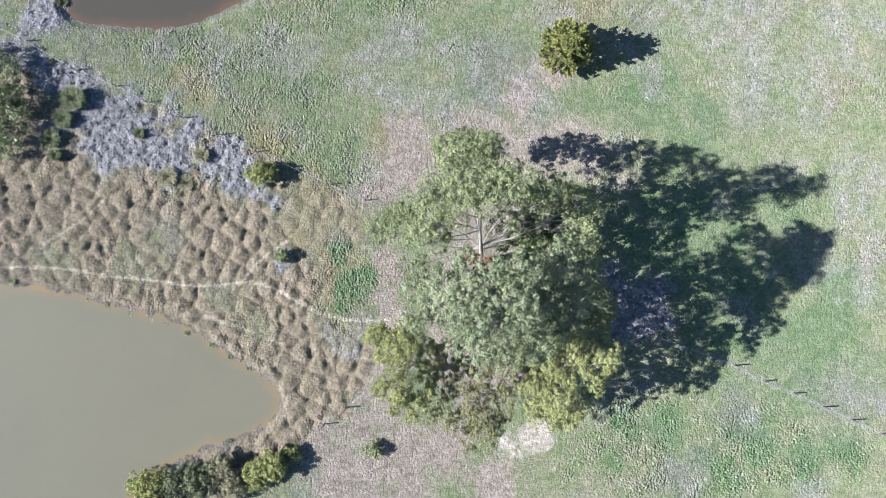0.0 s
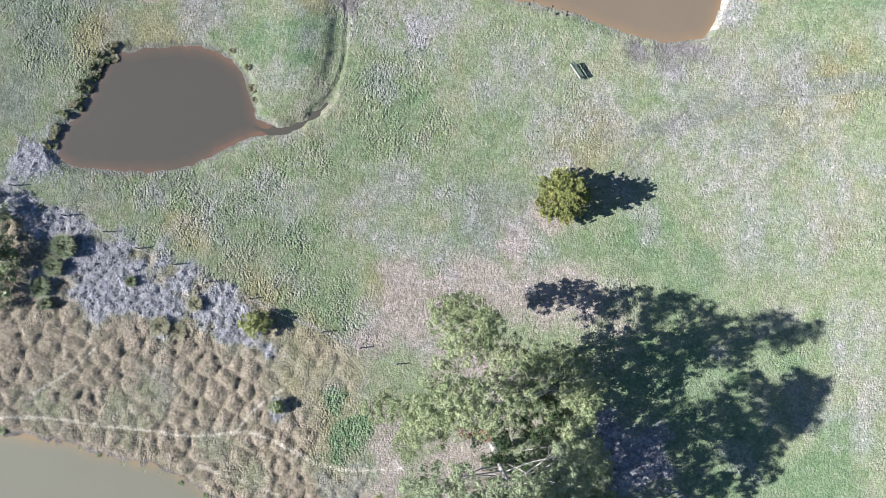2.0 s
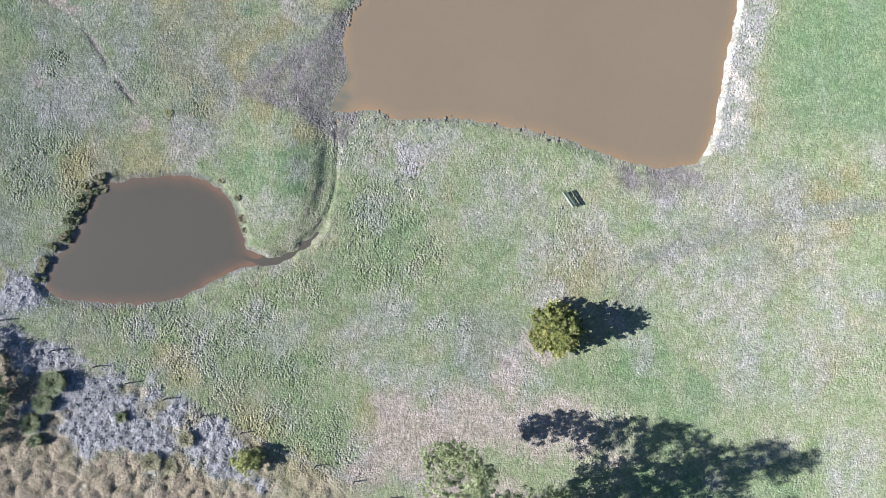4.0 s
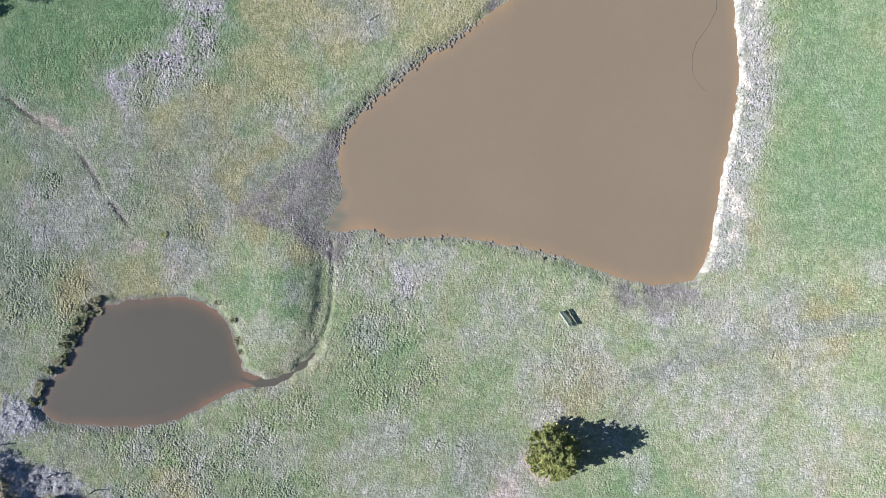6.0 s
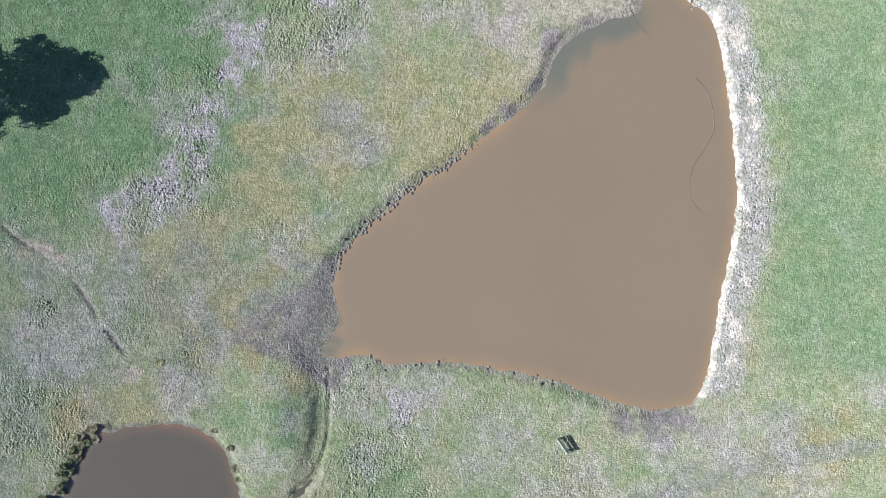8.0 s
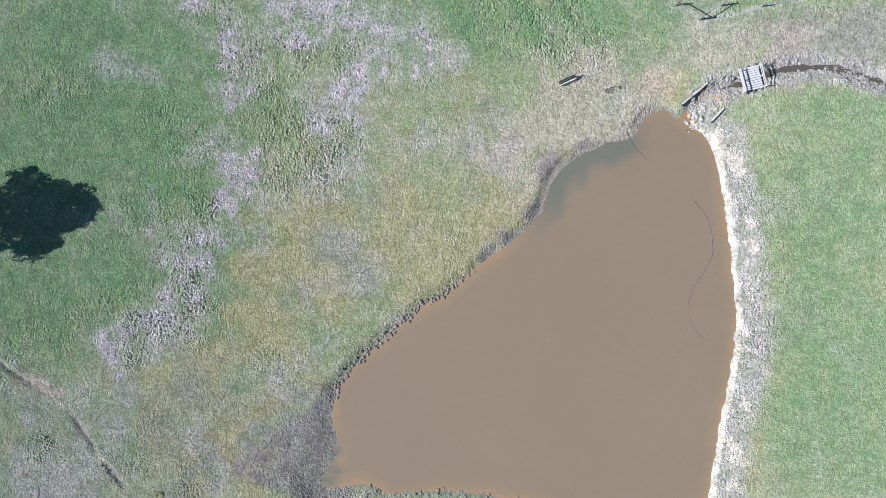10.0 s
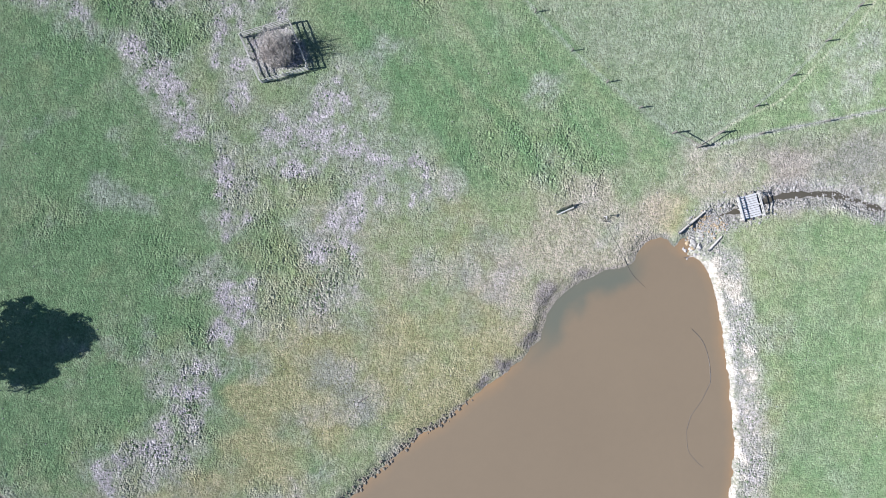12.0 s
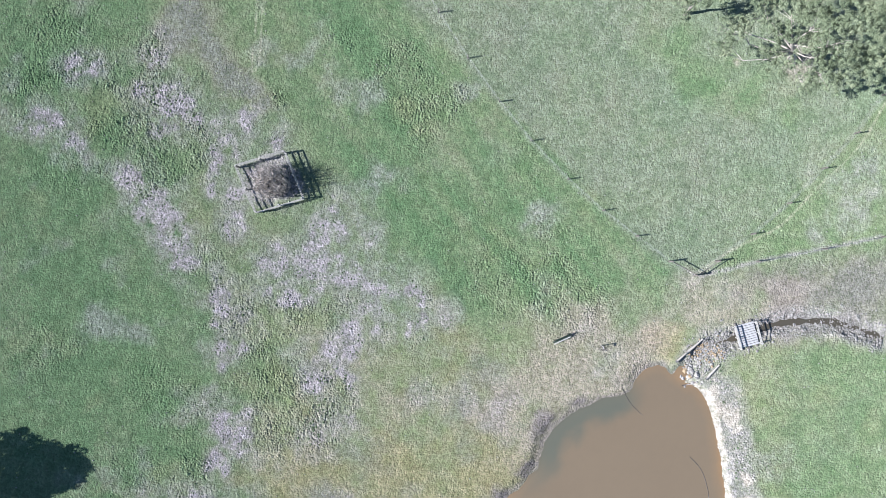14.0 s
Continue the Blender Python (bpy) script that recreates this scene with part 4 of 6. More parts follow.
def limbs(name, base, clumps, girth, mat, seed=1, fork=0.3):
    """A leaning leader from which limbs climb, one to each clump of leaves, with side twigs."""
    r = random.Random(seed)
    v, f = [], []
    base = Vector(base)
    mean, top = Vector((0, 0, 0)), max(c[2] for c, rad in clumps)
    for c, rad in clumps:
        mean += Vector(c) / len(clumps)
    lead = []
    for k in range(6):
        q = k / 5
        lead.append(Vector((base.x + (mean.x - base.x) * q + r.uniform(-.2, .2) * girth * 2, base.y + (mean.y - base.y) * q + r.uniform(-.2, .2) * girth * 2, base.z + (top - base.z) * 0.86 * q)))
    lead[0].z -= 0.4
    tube(v, f, lead, [girth * (1.35 if k == 0 else 1.0 - 0.19 * k) for k in range(6)], 9)

    def on_leader(z):
        q = min(max((z - base.z) / max(0.1, (top - base.z) * 0.86), 0.05), 0.97) * 5
        return lead[int(q)].lerp(lead[min(int(q) + 1, 5)], q - int(q))

    for c, rad in clumps:
        c = Vector(c)
        reach = math.hypot(c.x - mean.x, c.y - mean.y)
        start = on_leader(max(c.z - 0.9 * reach - 0.6, top * fork * r.uniform(0.8, 1.3)))
        w = c - start
        bow = Vector((r.uniform(-1, 1), r.uniform(-1, 1), r.uniform(-0.6, 0.4))) * w.length * 0.12
        pts = [start, start + w * 0.33 + bow * 0.8, start + w * 0.66 + bow, c]
        g0 = girth * (0.15 + 0.14 * min(1, max(rad) / 3))
        tube(v, f, pts, [g0, g0 * 0.75, g0 * 0.5, g0 * 0.25], 6)
        for _ in range(6):
            d = Vector((r.gauss(0, 1), r.gauss(0, 1), r.gauss(0.25, 0.7))).normalized()
            tip = c + Vector((d.x * rad[0], d.y * rad[1], d.z * rad[2])) * 0.85
            s0 = pts[2].lerp(c, r.uniform(0.0, 0.9))
            tube(v, f, [s0, s0.lerp(tip, 0.5) + Vector((r.uniform(-.1, .1), r.uniform(-.1, .1), 0.1)), tip], [g0 * 0.3, g0 * 0.18, 0.012], 4)
    return mesh_of(name, v, f, mat, True)


def balls(rows, squash=0.8):
    return [((x, y, z), (r, r, r * squash)) for x, y, z, r in rows]


def lobed(clumps, seed, each=2.6):
    """Each clump broken into several smaller rounded lobes over its upper side, with gaps between them."""
    r = random.Random(seed)
    out = []
    for c, rad in clumps:
        n = max(4, round(each * rad[0] ** 1.2))
        for i in range(n):
            a, k = i * 2.39996 + r.uniform(-0.4, 0.4), math.sqrt((i + 0.35) / n) * 0.86
            up = math.sqrt(1 - k * k) * r.uniform(0.55, 1.0) - 0.2
            q = min(rad[0] * r.uniform(0.36, 0.54), 0.95)
            out.append(((c[0] + math.cos(a) * k * rad[0], c[1] + math.sin(a) * k * rad[1], c[2] + up * rad[2]), (q, q, q * 0.8)))
    return out


def tree(label, base, clumps, leaf, girth=0.4, size=0.3, density=1.0, bark=None, seed=1, droop=0.3, name="tree", category="tree", crown="crown", fork=0.3, ball=0.55, inner=0.6, out=0.25, lobes=0, boughs=None):
    ob = thing(name, label, category, base)
    local = [((c[0] - base[0], c[1] - base[1], c[2] - base[2]), rad) for c, rad in clumps]
    part("trunk", limbs("trunk", (0, 0, 0), local[::6] if len(local) > 200 else local[:boughs], girth, bark or BARK_PALE, seed, fork), ob)
    if lobes:
        local = lobed(local, seed, lobes)
    part(crown, leaves(crown, local, size, leaf, density, seed, droop, ball, inner, out), ob)
    return ob


def spread(seed, centre, extent, count, rad, jitter=0.35):
    """Clump places strewn through an ellipsoid's upper shell."""
    r = random.Random(seed)
    out = []
    for i in range(count):
        a, k = i * 2.39996 + r.uniform(-0.3, 0.3), math.sqrt((i + 0.5) / count)
        x, y = math.cos(a) * k, math.sin(a) * k
        z = math.sqrt(max(0.0, 1 - k * k)) * r.uniform(0.7, 1.05) - 0.25 * r.random()
        s = rad * r.uniform(1 - jitter, 1 + jitter)
        out.append(((centre[0] + x * extent[0], centre[1] + y * extent[1], centre[2] + z * extent[2]), (s, s, s * 0.75)))
    return out


# ---- the land ----
CHANNEL_LINE, CREEK_LINE, TRAIL_LINE = rounded(CHANNEL, False), rounded(CREEK, False), rounded(TRAIL, False)
SHORES = {"n": rounded(POND_N), "w": rounded(POND_W), "s": rounded(POND_S + [(-34, -36), (-60, -40), (-68, -22), (-58, -8)])}
WATER_Z = -0.4


def shore(key, x, y):
    """Metres outside a pond's shoreline, negative in the water, with a ragged edge."""
    return to_lines(SHORES[key], x, y, True) + 0.22 * field(x, y, 1.3, 41, 3) + 0.1 * field(x, y, 0.45, 43, 1)


def land_height(x, y, cover):
    z = 0.10 * field(x, y, 9.0, 3, 3) + 0.05 * field(x, y, 1.1, 5, 2)
    bank_side = to_lines(CHANNEL_LINE, x, y) + 0.3 * field(x, y, 1.4, 119, 3)
    z += 1.05 * step01(0.45, 2.3, bank_side) * (1 - step01(-12.6, -11.4, x)) * np.exp(-((x + 15.8) / 3.9) ** 2 - ((y - 36.2) / 4.8) ** 2)
    lumps = 0.06 * np.clip(1.0 - cells(x + 0.2 * field(x, y, 0.9, 8, 2), y, 0.55, 29) ** 2, 0, 1)
    z += np.clip(cover["lumpy"] + 0.3 * cover["pale"] + 0.25, 0, 1) * (lumps - 0.06 + 0.06 * field(x, y, 0.42, 6, 2))
    wx, wy = x + 0.45 * field(x, y, 1.6, 8, 3), y + 0.45 * field(x, y, 1.6, 18, 3)
    mounds = cushions(wx, wy, 1.9, 9)
    z += cover["tussock"] * (1 - 0.8 * cover["track"]) * (0.58 * mounds - 0.36 + 0.11 * field(x, y, 0.5, 4, 2))
    z += cover["heath"] * (0.42 * np.clip(1.0 - cells(x + 0.3 * field(x, y, 1, 21, 2), y, 0.8, 19) ** 1.5, 0.1, 1) - 0.18 + 0.12 * field(x, y, 0.5, 22, 2))
    delta = np.exp(-((x + 13.5) / 5.0) ** 2 - ((y - 46.0) / 5.5) ** 2)
    for key, w in (("n", 1.25 - 0.9 * step01(23, 26, x) + 2.6 * delta), ("w", 0.9), ("s", 0.9)):
        s = shore(key, x, y)
        bank = 1 - step01(0.0, w, s)
        deep = 1 - step01(-3.0, 0.05, s)
        z = z * (1 - bank * 0.85) + WATER_Z * bank * 0.98 - 0.9 * deep
    z -= 0.2 * (1 - step01(0.06, 0.4, to_lines(TRAIL_LINE, x, y) + 0.12 * field(x, y, 0.9, 121, 2))) * step01(-0.3, 0.1, field(x, y, 3.0, 118, 2))
    d = to_lines(CHANNEL_LINE, x, y) + 0.22 * field(x, y, 1.0, 47, 2)
    z -= (0.19 + 0.3 * (1 - step01(30, 33, y))) * (1 - step01(0.08, 0.35 + 0.6 * (1 - step01(30, 34, y)), d))
    d = to_lines(CREEK_LINE, x, y) + 0.3 * field(x, y, 1.0, 49, 2)
    z -= 0.52 * (1 - step01(0.12, 1.5, d))
    return z


def land_cover(x, y):
    c = {
        "lush": patches(LUSH_NORTH + LUSH_MID + LUSH_SOUTH, x, y, 51, 0.5, 0.7) * (0.55 + 0.40 * (1 - step01(-30, -18, x + 5 * field(x, y, 6, 50, 3))) * step01(45, 60, y) + 0.25 * field(x, y, 3.0, 52, 4)),
        "pale": np.maximum(np.maximum(patches(PALE_NORTH + PALE_EAST + PALE_SEAM, x, y, 53, 0.75, 0.6), 0.42 * patches([(a, b, 1.7 * r) for a, b, r in PALE_NORTH + PALE_EAST + PALE_SEAM], x, y, 56, 0.8, 0.9)), 0.42 * patches(PALE_MID + PALE_SOUTH + PALE_FAINT, x, y, 54, 0.9, 0.9)),
        "straw": patches(STRAW + STRAW_WEST, x, y, 55, 0.5, 0.6) * 0.8,
        "dirt": np.maximum(patches(DIRT_A + DIRT_B + UNDER_TREES, x, y, 57, 0.6, 0.5) * 0.85 * (1 - 0.45 * step01(60, 100, y)), 0.6 * patches(SHORE_DIRT, x, y, 58, 0.7, 0.8)),
        "mud": patches([(a, b, 1.15 * c) for a, b, c in MUD[6:] + [(20.6, 38.7, 1.4), (23.9, 38.9, 1.4), (38.5, 91.6, 1.9), (41.2, 92.5, 2.0)]], x, y, 59, 0.8, 0.7) * 0.9,
        "clay": patches(CLAY_A + CLAY_B, x, y, 61, 0.9, 0.4),
        "heath": patches([(a, b, 1.25 * c) for a, b, c in HEATH[:23]], x, y, 63, 0.6, 0.4),
        "tussock": np.maximum(patches(TUSSOCK, x, y, 65, 0.4, 0.35), 0.9 * (1 - step01(-0.9, 0.5, to_lines(BANK, x, y, True) + 0.9 * field(x, y, 3.0, 66, 4)))),
        "lumpy": np.maximum(step01(0.1, 0.5, field(x, y, 8.0, 67, 4)) * 0.3, patches(LUMPY + LUMPY_NORTH + LUMPY_WEST + RANK, x, y, 69, 0.8, 0.9) * np.clip(0.7 + 0.8 * field(x, y, 2.2, 108, 3), 0.1, 1)),
    }
    c["heath"] = c["heath"] * (1 - 0.55 * np.exp(-((x + 8.0) / 3.5) ** 2 - ((y + 7.3) / 3.5) ** 2))
    c["tussock"] = c["tussock"] * (1 - 0.55 * patches(GREENER, x, y, 68, 0.6, 0.8)) * (1 - c["heath"])
    c["pale"] = np.clip(c["pale"] * np.clip(0.8 + 1.2 * field(x, y, 1.2, 71, 5), 0, 1.1) + (0.4 - 0.28 * step01(86, 92, y) * step01(-10, 0, x)) * step01(0.12, 0.6, field(x, y, 5.0, 72, 5)), 0, 1)
    c["lush"] = c["lush"] * (1 - c["tussock"]) + 0.6 * c["tussock"] * step01(0.05, 0.6, field(x, y, 2.6, 70, 3))
    c["pale"] = np.maximum(c["pale"], 0.55 * c["tussock"] * step01(0.1, 0.6, field(x, y, 3.0, 78, 4)))
    c["lush"] = np.maximum(c["lush"], 0.5 * step01(82, 92, y) * (1 + 0.5 * field(x, y, 4.0, 103, 4)))
    c["straw"] = np.maximum(c["straw"], 0.25 * step01(0.2, 0.7, field(x, y, 6.0, 74, 5)))
    smooth = step01(30.5, 35, x + 1.5 * field(x, y, 3.0, 109, 3)) * step01(42, 46, y) * (1 - step01(84, 87, y))
    c["lumpy"] = c["lumpy"] * (1 - 0.6 * smooth)
    c["lush"] = np.maximum(c["lush"], 0.62 * smooth * (1 + 0.35 * field(x, y, 3.5, 110, 4)))
    c["pale"] = c["pale"] * (1 - 0.75 * smooth)
    paddock = step01(-3.2, -1.4, x - 23.8 + 1.05 * (y - 91.7) + 0.6 * field(x, y, 3.0, 114, 3)) * step01(89.6, 91.2, y - 1.05 * np.maximum(x - 23.8, 0) + 0.6 * field(x, y, 3.0, 115, 3))
    # long green strips running down the slope beside the northern paddock
    along, over = (0.62 * x - 0.785 * y), (0.785 * x + 0.62 * y)
    strips = step01(-16, -8, x + 0.35 * (y - 100)) * step01(82, 88, y) * (1 - paddock) * (1 - step01(22, 25, x))
    c["lush"] = np.clip(c["lush"] + 0.25 * strips + 0.6 * strips * field(over, along * 0.12, 2.2, 111, 3), 0, 1)
    meadow = (1 - step01(-24, -17, x + 0.25 * (y - 80) + 2.0 * field(x, y, 5.0, 112, 3))) * step01(52, 66, y)
    c["lush"] = np.maximum(c["lush"], meadow * (0.82 + 0.3 * field(x, y, 5.0, 113, 4)) * (1 - c["pale"]))
    c["lush"] = c["lush"] * (1 - 0.4 * step01(6, 12, y) * (1 - step01(27, 33, y)) * (1 - step01(15, 20, x)))
    open_ = (1 - step01(82, 92, y)) * step01(14, 20, y) * (1 - c["lush"])
    c["rust"] = np.maximum(patches(RUST, x, y, 98, 0.7, 0.8) * 0.72, 0.4 * open_ * step01(0.15, 0.6, field(x, y, 4.5, 99, 4)))
    c["dull"] = np.maximum(patches(DULL + DULL_MORE, x, y, 100, 0.7, 0.9) * 0.7, 0.5 * open_ * step01(0.1, 0.6, field(x, y, 5.5, 101, 4)))
    c["lush"] = np.maximum(c["lush"], 0.75 * patches([(-15.8, 37.4, 1.8), (-15.0, 35.0, 1.4)], x, y, 102, 0.5, 0.7))
    brown = patches(BROWN, x, y, 104, 0.5, 0.8)
    c["dull"] = np.maximum(c["dull"], 0.85 * brown)
    c["rust"] = np.maximum(c["rust"], 0.6 * brown * np.clip(0.8 + field(x, y, 1.6, 105, 4), 0, 1))
    c["lush"] = c["lush"] * (1 - 0.8 * brown)
    fresh = patches(FRESH + RANK, x, y, 106, 0.6, 0.9)
    c["lush"] = c["lush"] * (1 - paddock) + paddock * (0.58 + 0.3 * field(x, y, 6.0, 116, 4))
    c["pale"] = np.maximum(c["pale"], 0.1 * paddock * (1 - fresh))
    c["dull"] = np.maximum(c["dull"], 0.3 * paddock * (1 - fresh) * np.clip(0.75 + 0.7 * field(x, y, 5.0, 107, 4), 0, 1))
    c["lush"] = np.maximum(c["lush"], 0.75 * fresh)
    c["lumpy"] = c["lumpy"] * (1 - 0.8 * paddock)
    track = np.zeros(x.shape)
    for line, w in ((TRACK_A, 0.11), (TRACK_B, 0.09), (TRACK_C, 0.081), (TRACK_D, 0.081), (TRAIL, 0.07), (WHEEL_A, 0.04), (WHEEL_B, 0.04), (WHEEL_D, 0.04)):
        d = to_lines(rounded(line, False), x, y) + 0.12 * field(x, y, 0.8, 73, 2)
        track = np.maximum(track, (0.68 if w > 0.085 else 0.6 if w > 0.08 else 0.3) * (1 - step01(w * 0.5, w + 0.1, d)))
    for line, worn in ((FENCE_N1, 0.22), (FENCE_SE, 0.4), (FENCE_NW, 0.4), (FENCE_N2, 0.25), (FENCE_N3, 0.55)):
        d = to_lines(line, x, y) + 0.12 * field(x, y, 0.9, 75, 2)
        c["pale"] = np.maximum(c["pale"], worn * (1 - step01(0.03, 0.4, d)))
    c["track"] = track
    d = to_lines(rounded(DELTA), x, y, True) + 0.9 * field(x, y, 2.2, 95, 4)
    c["mud"] = np.maximum(c["mud"], (1 - step01(-0.8, 0.7, d)) * np.clip(0.8 + 0.5 * field(x, y, 1.1, 96, 4), 0, 1))
    d = to_lines(SWALE, x, y) + 0.8 * field(x, y, 2.5, 97, 4)
    c["rust"] = np.maximum(c["rust"], 0.5 * (1 - step01(0.4, 1.8, d)))
    c["dull"] = np.maximum(c["dull"], 0.8 * (1 - step01(0.2, 1.6, d)))
    c["mud"] = np.maximum(c["mud"], 0.55 * (1 - step01(0.02, 0.2, to_lines(RUT, x, y) + 0.1 * field(x, y, 0.8, 73, 2))))
    d = to_lines(TRAIL_LINE, x, y) + 0.1 * field(x, y, 0.8, 117, 2)
    c["mud"] = np.maximum(c["mud"], 0.95 * (1 - step01(0.06, 0.28, d - 0.05)) * step01(-0.25, 0.2, field(x, y, 3.0, 118, 2)))
    c["mud"] = c["mud"] * (1 - 0.55 * step01(87, 89, y) * step01(27, 30, x))
    herb = patches([(-9.2, 1.2, 1.8), (-7.7, -2.2, 2.1), (-8.2, -4.6, 1.5), (20.8, -13.3, 1.7), (34.6, -15.2, 1.5), (31.0, -18.0, 1.6)], x, y, 87, 0.5, 0.4)
    c["lush"] = np.maximum(c["lush"], herb * (0.62 + 0.3 * field(x, y, 0.8, 94, 2)))
    c["straw"] = c["straw"] * (1 - herb)
    c["dirt"] = c["dirt"] * (1 - herb)
    yard = patches([(-18.6, 99.4, 2.7)], x, y, 92, 0.15, 0.15)
    c["pale"] = np.maximum(c["pale"], 0.8 * yard)
    c["lumpy"] = np.maximum(c["lumpy"], herb)
    c["tussock"] = c["tussock"] * (1 - herb)
    bed = 1 - step01(0.7, 2.1, to_lines(CREEK_LINE, x, y) + 0.4 * field(x, y, 1.2, 88, 2))
    c["pale"] = np.maximum(c["pale"], 0.55 * bed)
    for key in "nws":
        s = shore(key, x, y)
        c["mud"] = np.maximum(c["mud"], 0.6 * (1 - step01(0.0, 0.55, s + 0.3 * field(x, y, 0.8, 77, 2))))
    s = shore("n", x, y)
    flat = (1 - step01(1.5, 4.5, s + 1.2 * field(x, y, 2.5, 93, 3))) * step01(70, 75, y) * (1 - step01(19, 22, x))
    c["dirt"] = np.maximum(c["dirt"], 0.6 * flat)
    east = step01(22, 26, x) * step01(40.5, 42.5, y)
    rim = (1 - step01(0.0, 0.45, s + 0.45 * field(x, y, 1.6, 79, 3))) * east
    band = (1 - step01(2.0, 4.2, s + 1.0 * field(x, y, 2.2, 81, 3))) * east
    bits = step01(0.25, 0.55, field(x, y, 0.5, 85, 2)) * step01(-0.3, 0.5, field(x, y, 4.0, 86, 2))
    c["clay"] = np.maximum(c["clay"] * 0.9, np.maximum(rim * np.clip(0.6 + 0.7 * field(x, y, 0.9, 120, 3), 0, 1), band * 0.95 * bits))
    c["mud"] = c["mud"] * (1 - east * (1 - step01(82, 85, y)))
    c["pale"] = np.maximum(c["pale"], band * (0.62 + 0.3 * field(x, y, 1.2, 89, 3)))
    return c


def axis_steps(lo, hi, pitch, far):
    inner = np.arange(lo, hi + pitch / 2, pitch)
    grow, w = [], pitch
    at = 0.0
    while at < far:
        w *= 1.45
        at += w
        grow.append(at)
    return np.concatenate([lo - np.array(grow[::-1]), inner, hi + np.array(grow)])


def grid_mesh(name, xs, ys, zs, keep=None):
    nx, ny = len(xs), len(ys)
    X, Y = np.meshgrid(xs, ys)
    co = np.stack([X, Y, zs], -1).reshape(-1, 3)
    i = np.arange(nx * ny).reshape(ny, nx)
    q = np.stack([i[:-1, :-1], i[:-1, 1:], i[1:, 1:], i[1:, :-1]], -1)
    q = (q[keep] if keep is not None else q.reshape(-1, 4))
    used = np.unique(q)
    back = np.zeros(nx * ny, np.int64)
    back[used] = np.arange(len(used))
    q = back[q]
    me = bpy.data.meshes.new(name)
    me.vertices.add(len(used))
    me.vertices.foreach_set("co", co[used].ravel())
    me.loops.add(q.size)
    me.loops.foreach_set("vertex_index", q.ravel())
    me.polygons.add(len(q))
    me.polygons.foreach_set("loop_start", np.arange(0, q.size, 4))
    me.polygons.foreach_set("use_smooth", np.ones(len(q), bool))
    me.update()
    return me, used


PITCH = 0.19
gx, gy = axis_steps(-51, 51, PITCH, 2500), axis_steps(-30, 123, PITCH, 2500)
GX, GY = np.meshgrid(gx, gy)
cover = land_cover(GX, GY)
GZ = land_height(GX, GY, cover)
me, used = grid_mesh("ground", gx, gy, GZ)
for att, keys in (("cover_a", ("lush", "pale", "straw")), ("cover_b", ("dirt", "mud", "clay")), ("cover_c", ("heath", "tussock", "track"))):
    data = np.ones((len(used), 4), np.float32)
    for k, key in enumerate(keys):
        data[:, k] = cover[key].ravel()[used]
    data[:, 3] = cover[{"cover_a": "lumpy", "cover_b": "rust", "cover_c": "dull"}[att]].ravel()[used]
    layer = me.attributes.new(att, "FLOAT_COLOR", "POINT")
    layer.data.foreach_set("color", data.ravel())
me.materials.append(GROUND)
tagged(new("ground", me), "uneven pasture of green, straw and dead grey grass", "ground", kind="structure")

inner = (slice(int(np.searchsorted(gy, -30 - 1e-6)), int(np.searchsorted(gy, 123 + 1e-6))), slice(int(np.searchsorted(gx, -51 - 1e-6)), int(np.searchsorted(gx, 51 + 1e-6))))
LAND = GZ[inner]
COVER = {k: v[inner] for k, v in cover.items()}


def at_land(x, y, what=None):
    """The land's height (or cover) at places inside the fine part."""
    src = LAND if what is None else COVER[what]
    i = np.clip(np.round((np.asarray(y) + 30) / PITCH).astype(int), 0, src.shape[0] - 1)
    j = np.clip(np.round((np.asarray(x) + 51) / PITCH).astype(int), 0, src.shape[1] - 1)
    return src[i, j]


def ground_z(x, y):
    return float(at_land(x, y))


for key, mat, label in (("n", WATER_BROWN, "still muddy brown farm dam water"), ("w", WATER_DARK, "small pond of dark brown still water"), ("s", WATER_TAN, "still greenish tan silty pond water")):
    px, py = zip(*SHORES[key])
    xs, ys = np.arange(min(px) - 1.5, max(px) + 1.5, 0.35), np.arange(min(py) - 1.5, max(py) + 1.5, 0.35)
    X, Y = np.meshgrid(xs, ys)
    s = shore(key, X, Y)
    near = s < 0.9
    keep = near[:-1, :-1] | near[1:, 1:] | near[:-1, 1:] | near[1:, :-1]
    me, used = grid_mesh("water", xs, ys, np.full(X.shape, WATER_Z), keep)
    layer = me.attributes.new("depth", "FLOAT", "POINT")
    layer.data.foreach_set("value", np.clip(-s / 2.6, 0, 1).ravel()[used].astype(np.float32))
    layer = me.attributes.new("weed", "FLOAT", "POINT")
    layer.data.foreach_set("value", np.maximum(0.75 * patches(WEED, X, Y, 83, 0.5, 0.6), 0.85 * step01(-3.0, -1.2, s + 0.9 * field(X, Y, 2.0, 84, 3)) * step01(68, 74, Y) * (1 - step01(17, 20, X))).ravel()[used].astype(np.float32))
    me.materials.append(mat)
    tagged(new("water", me), label, "water", kind="structure")
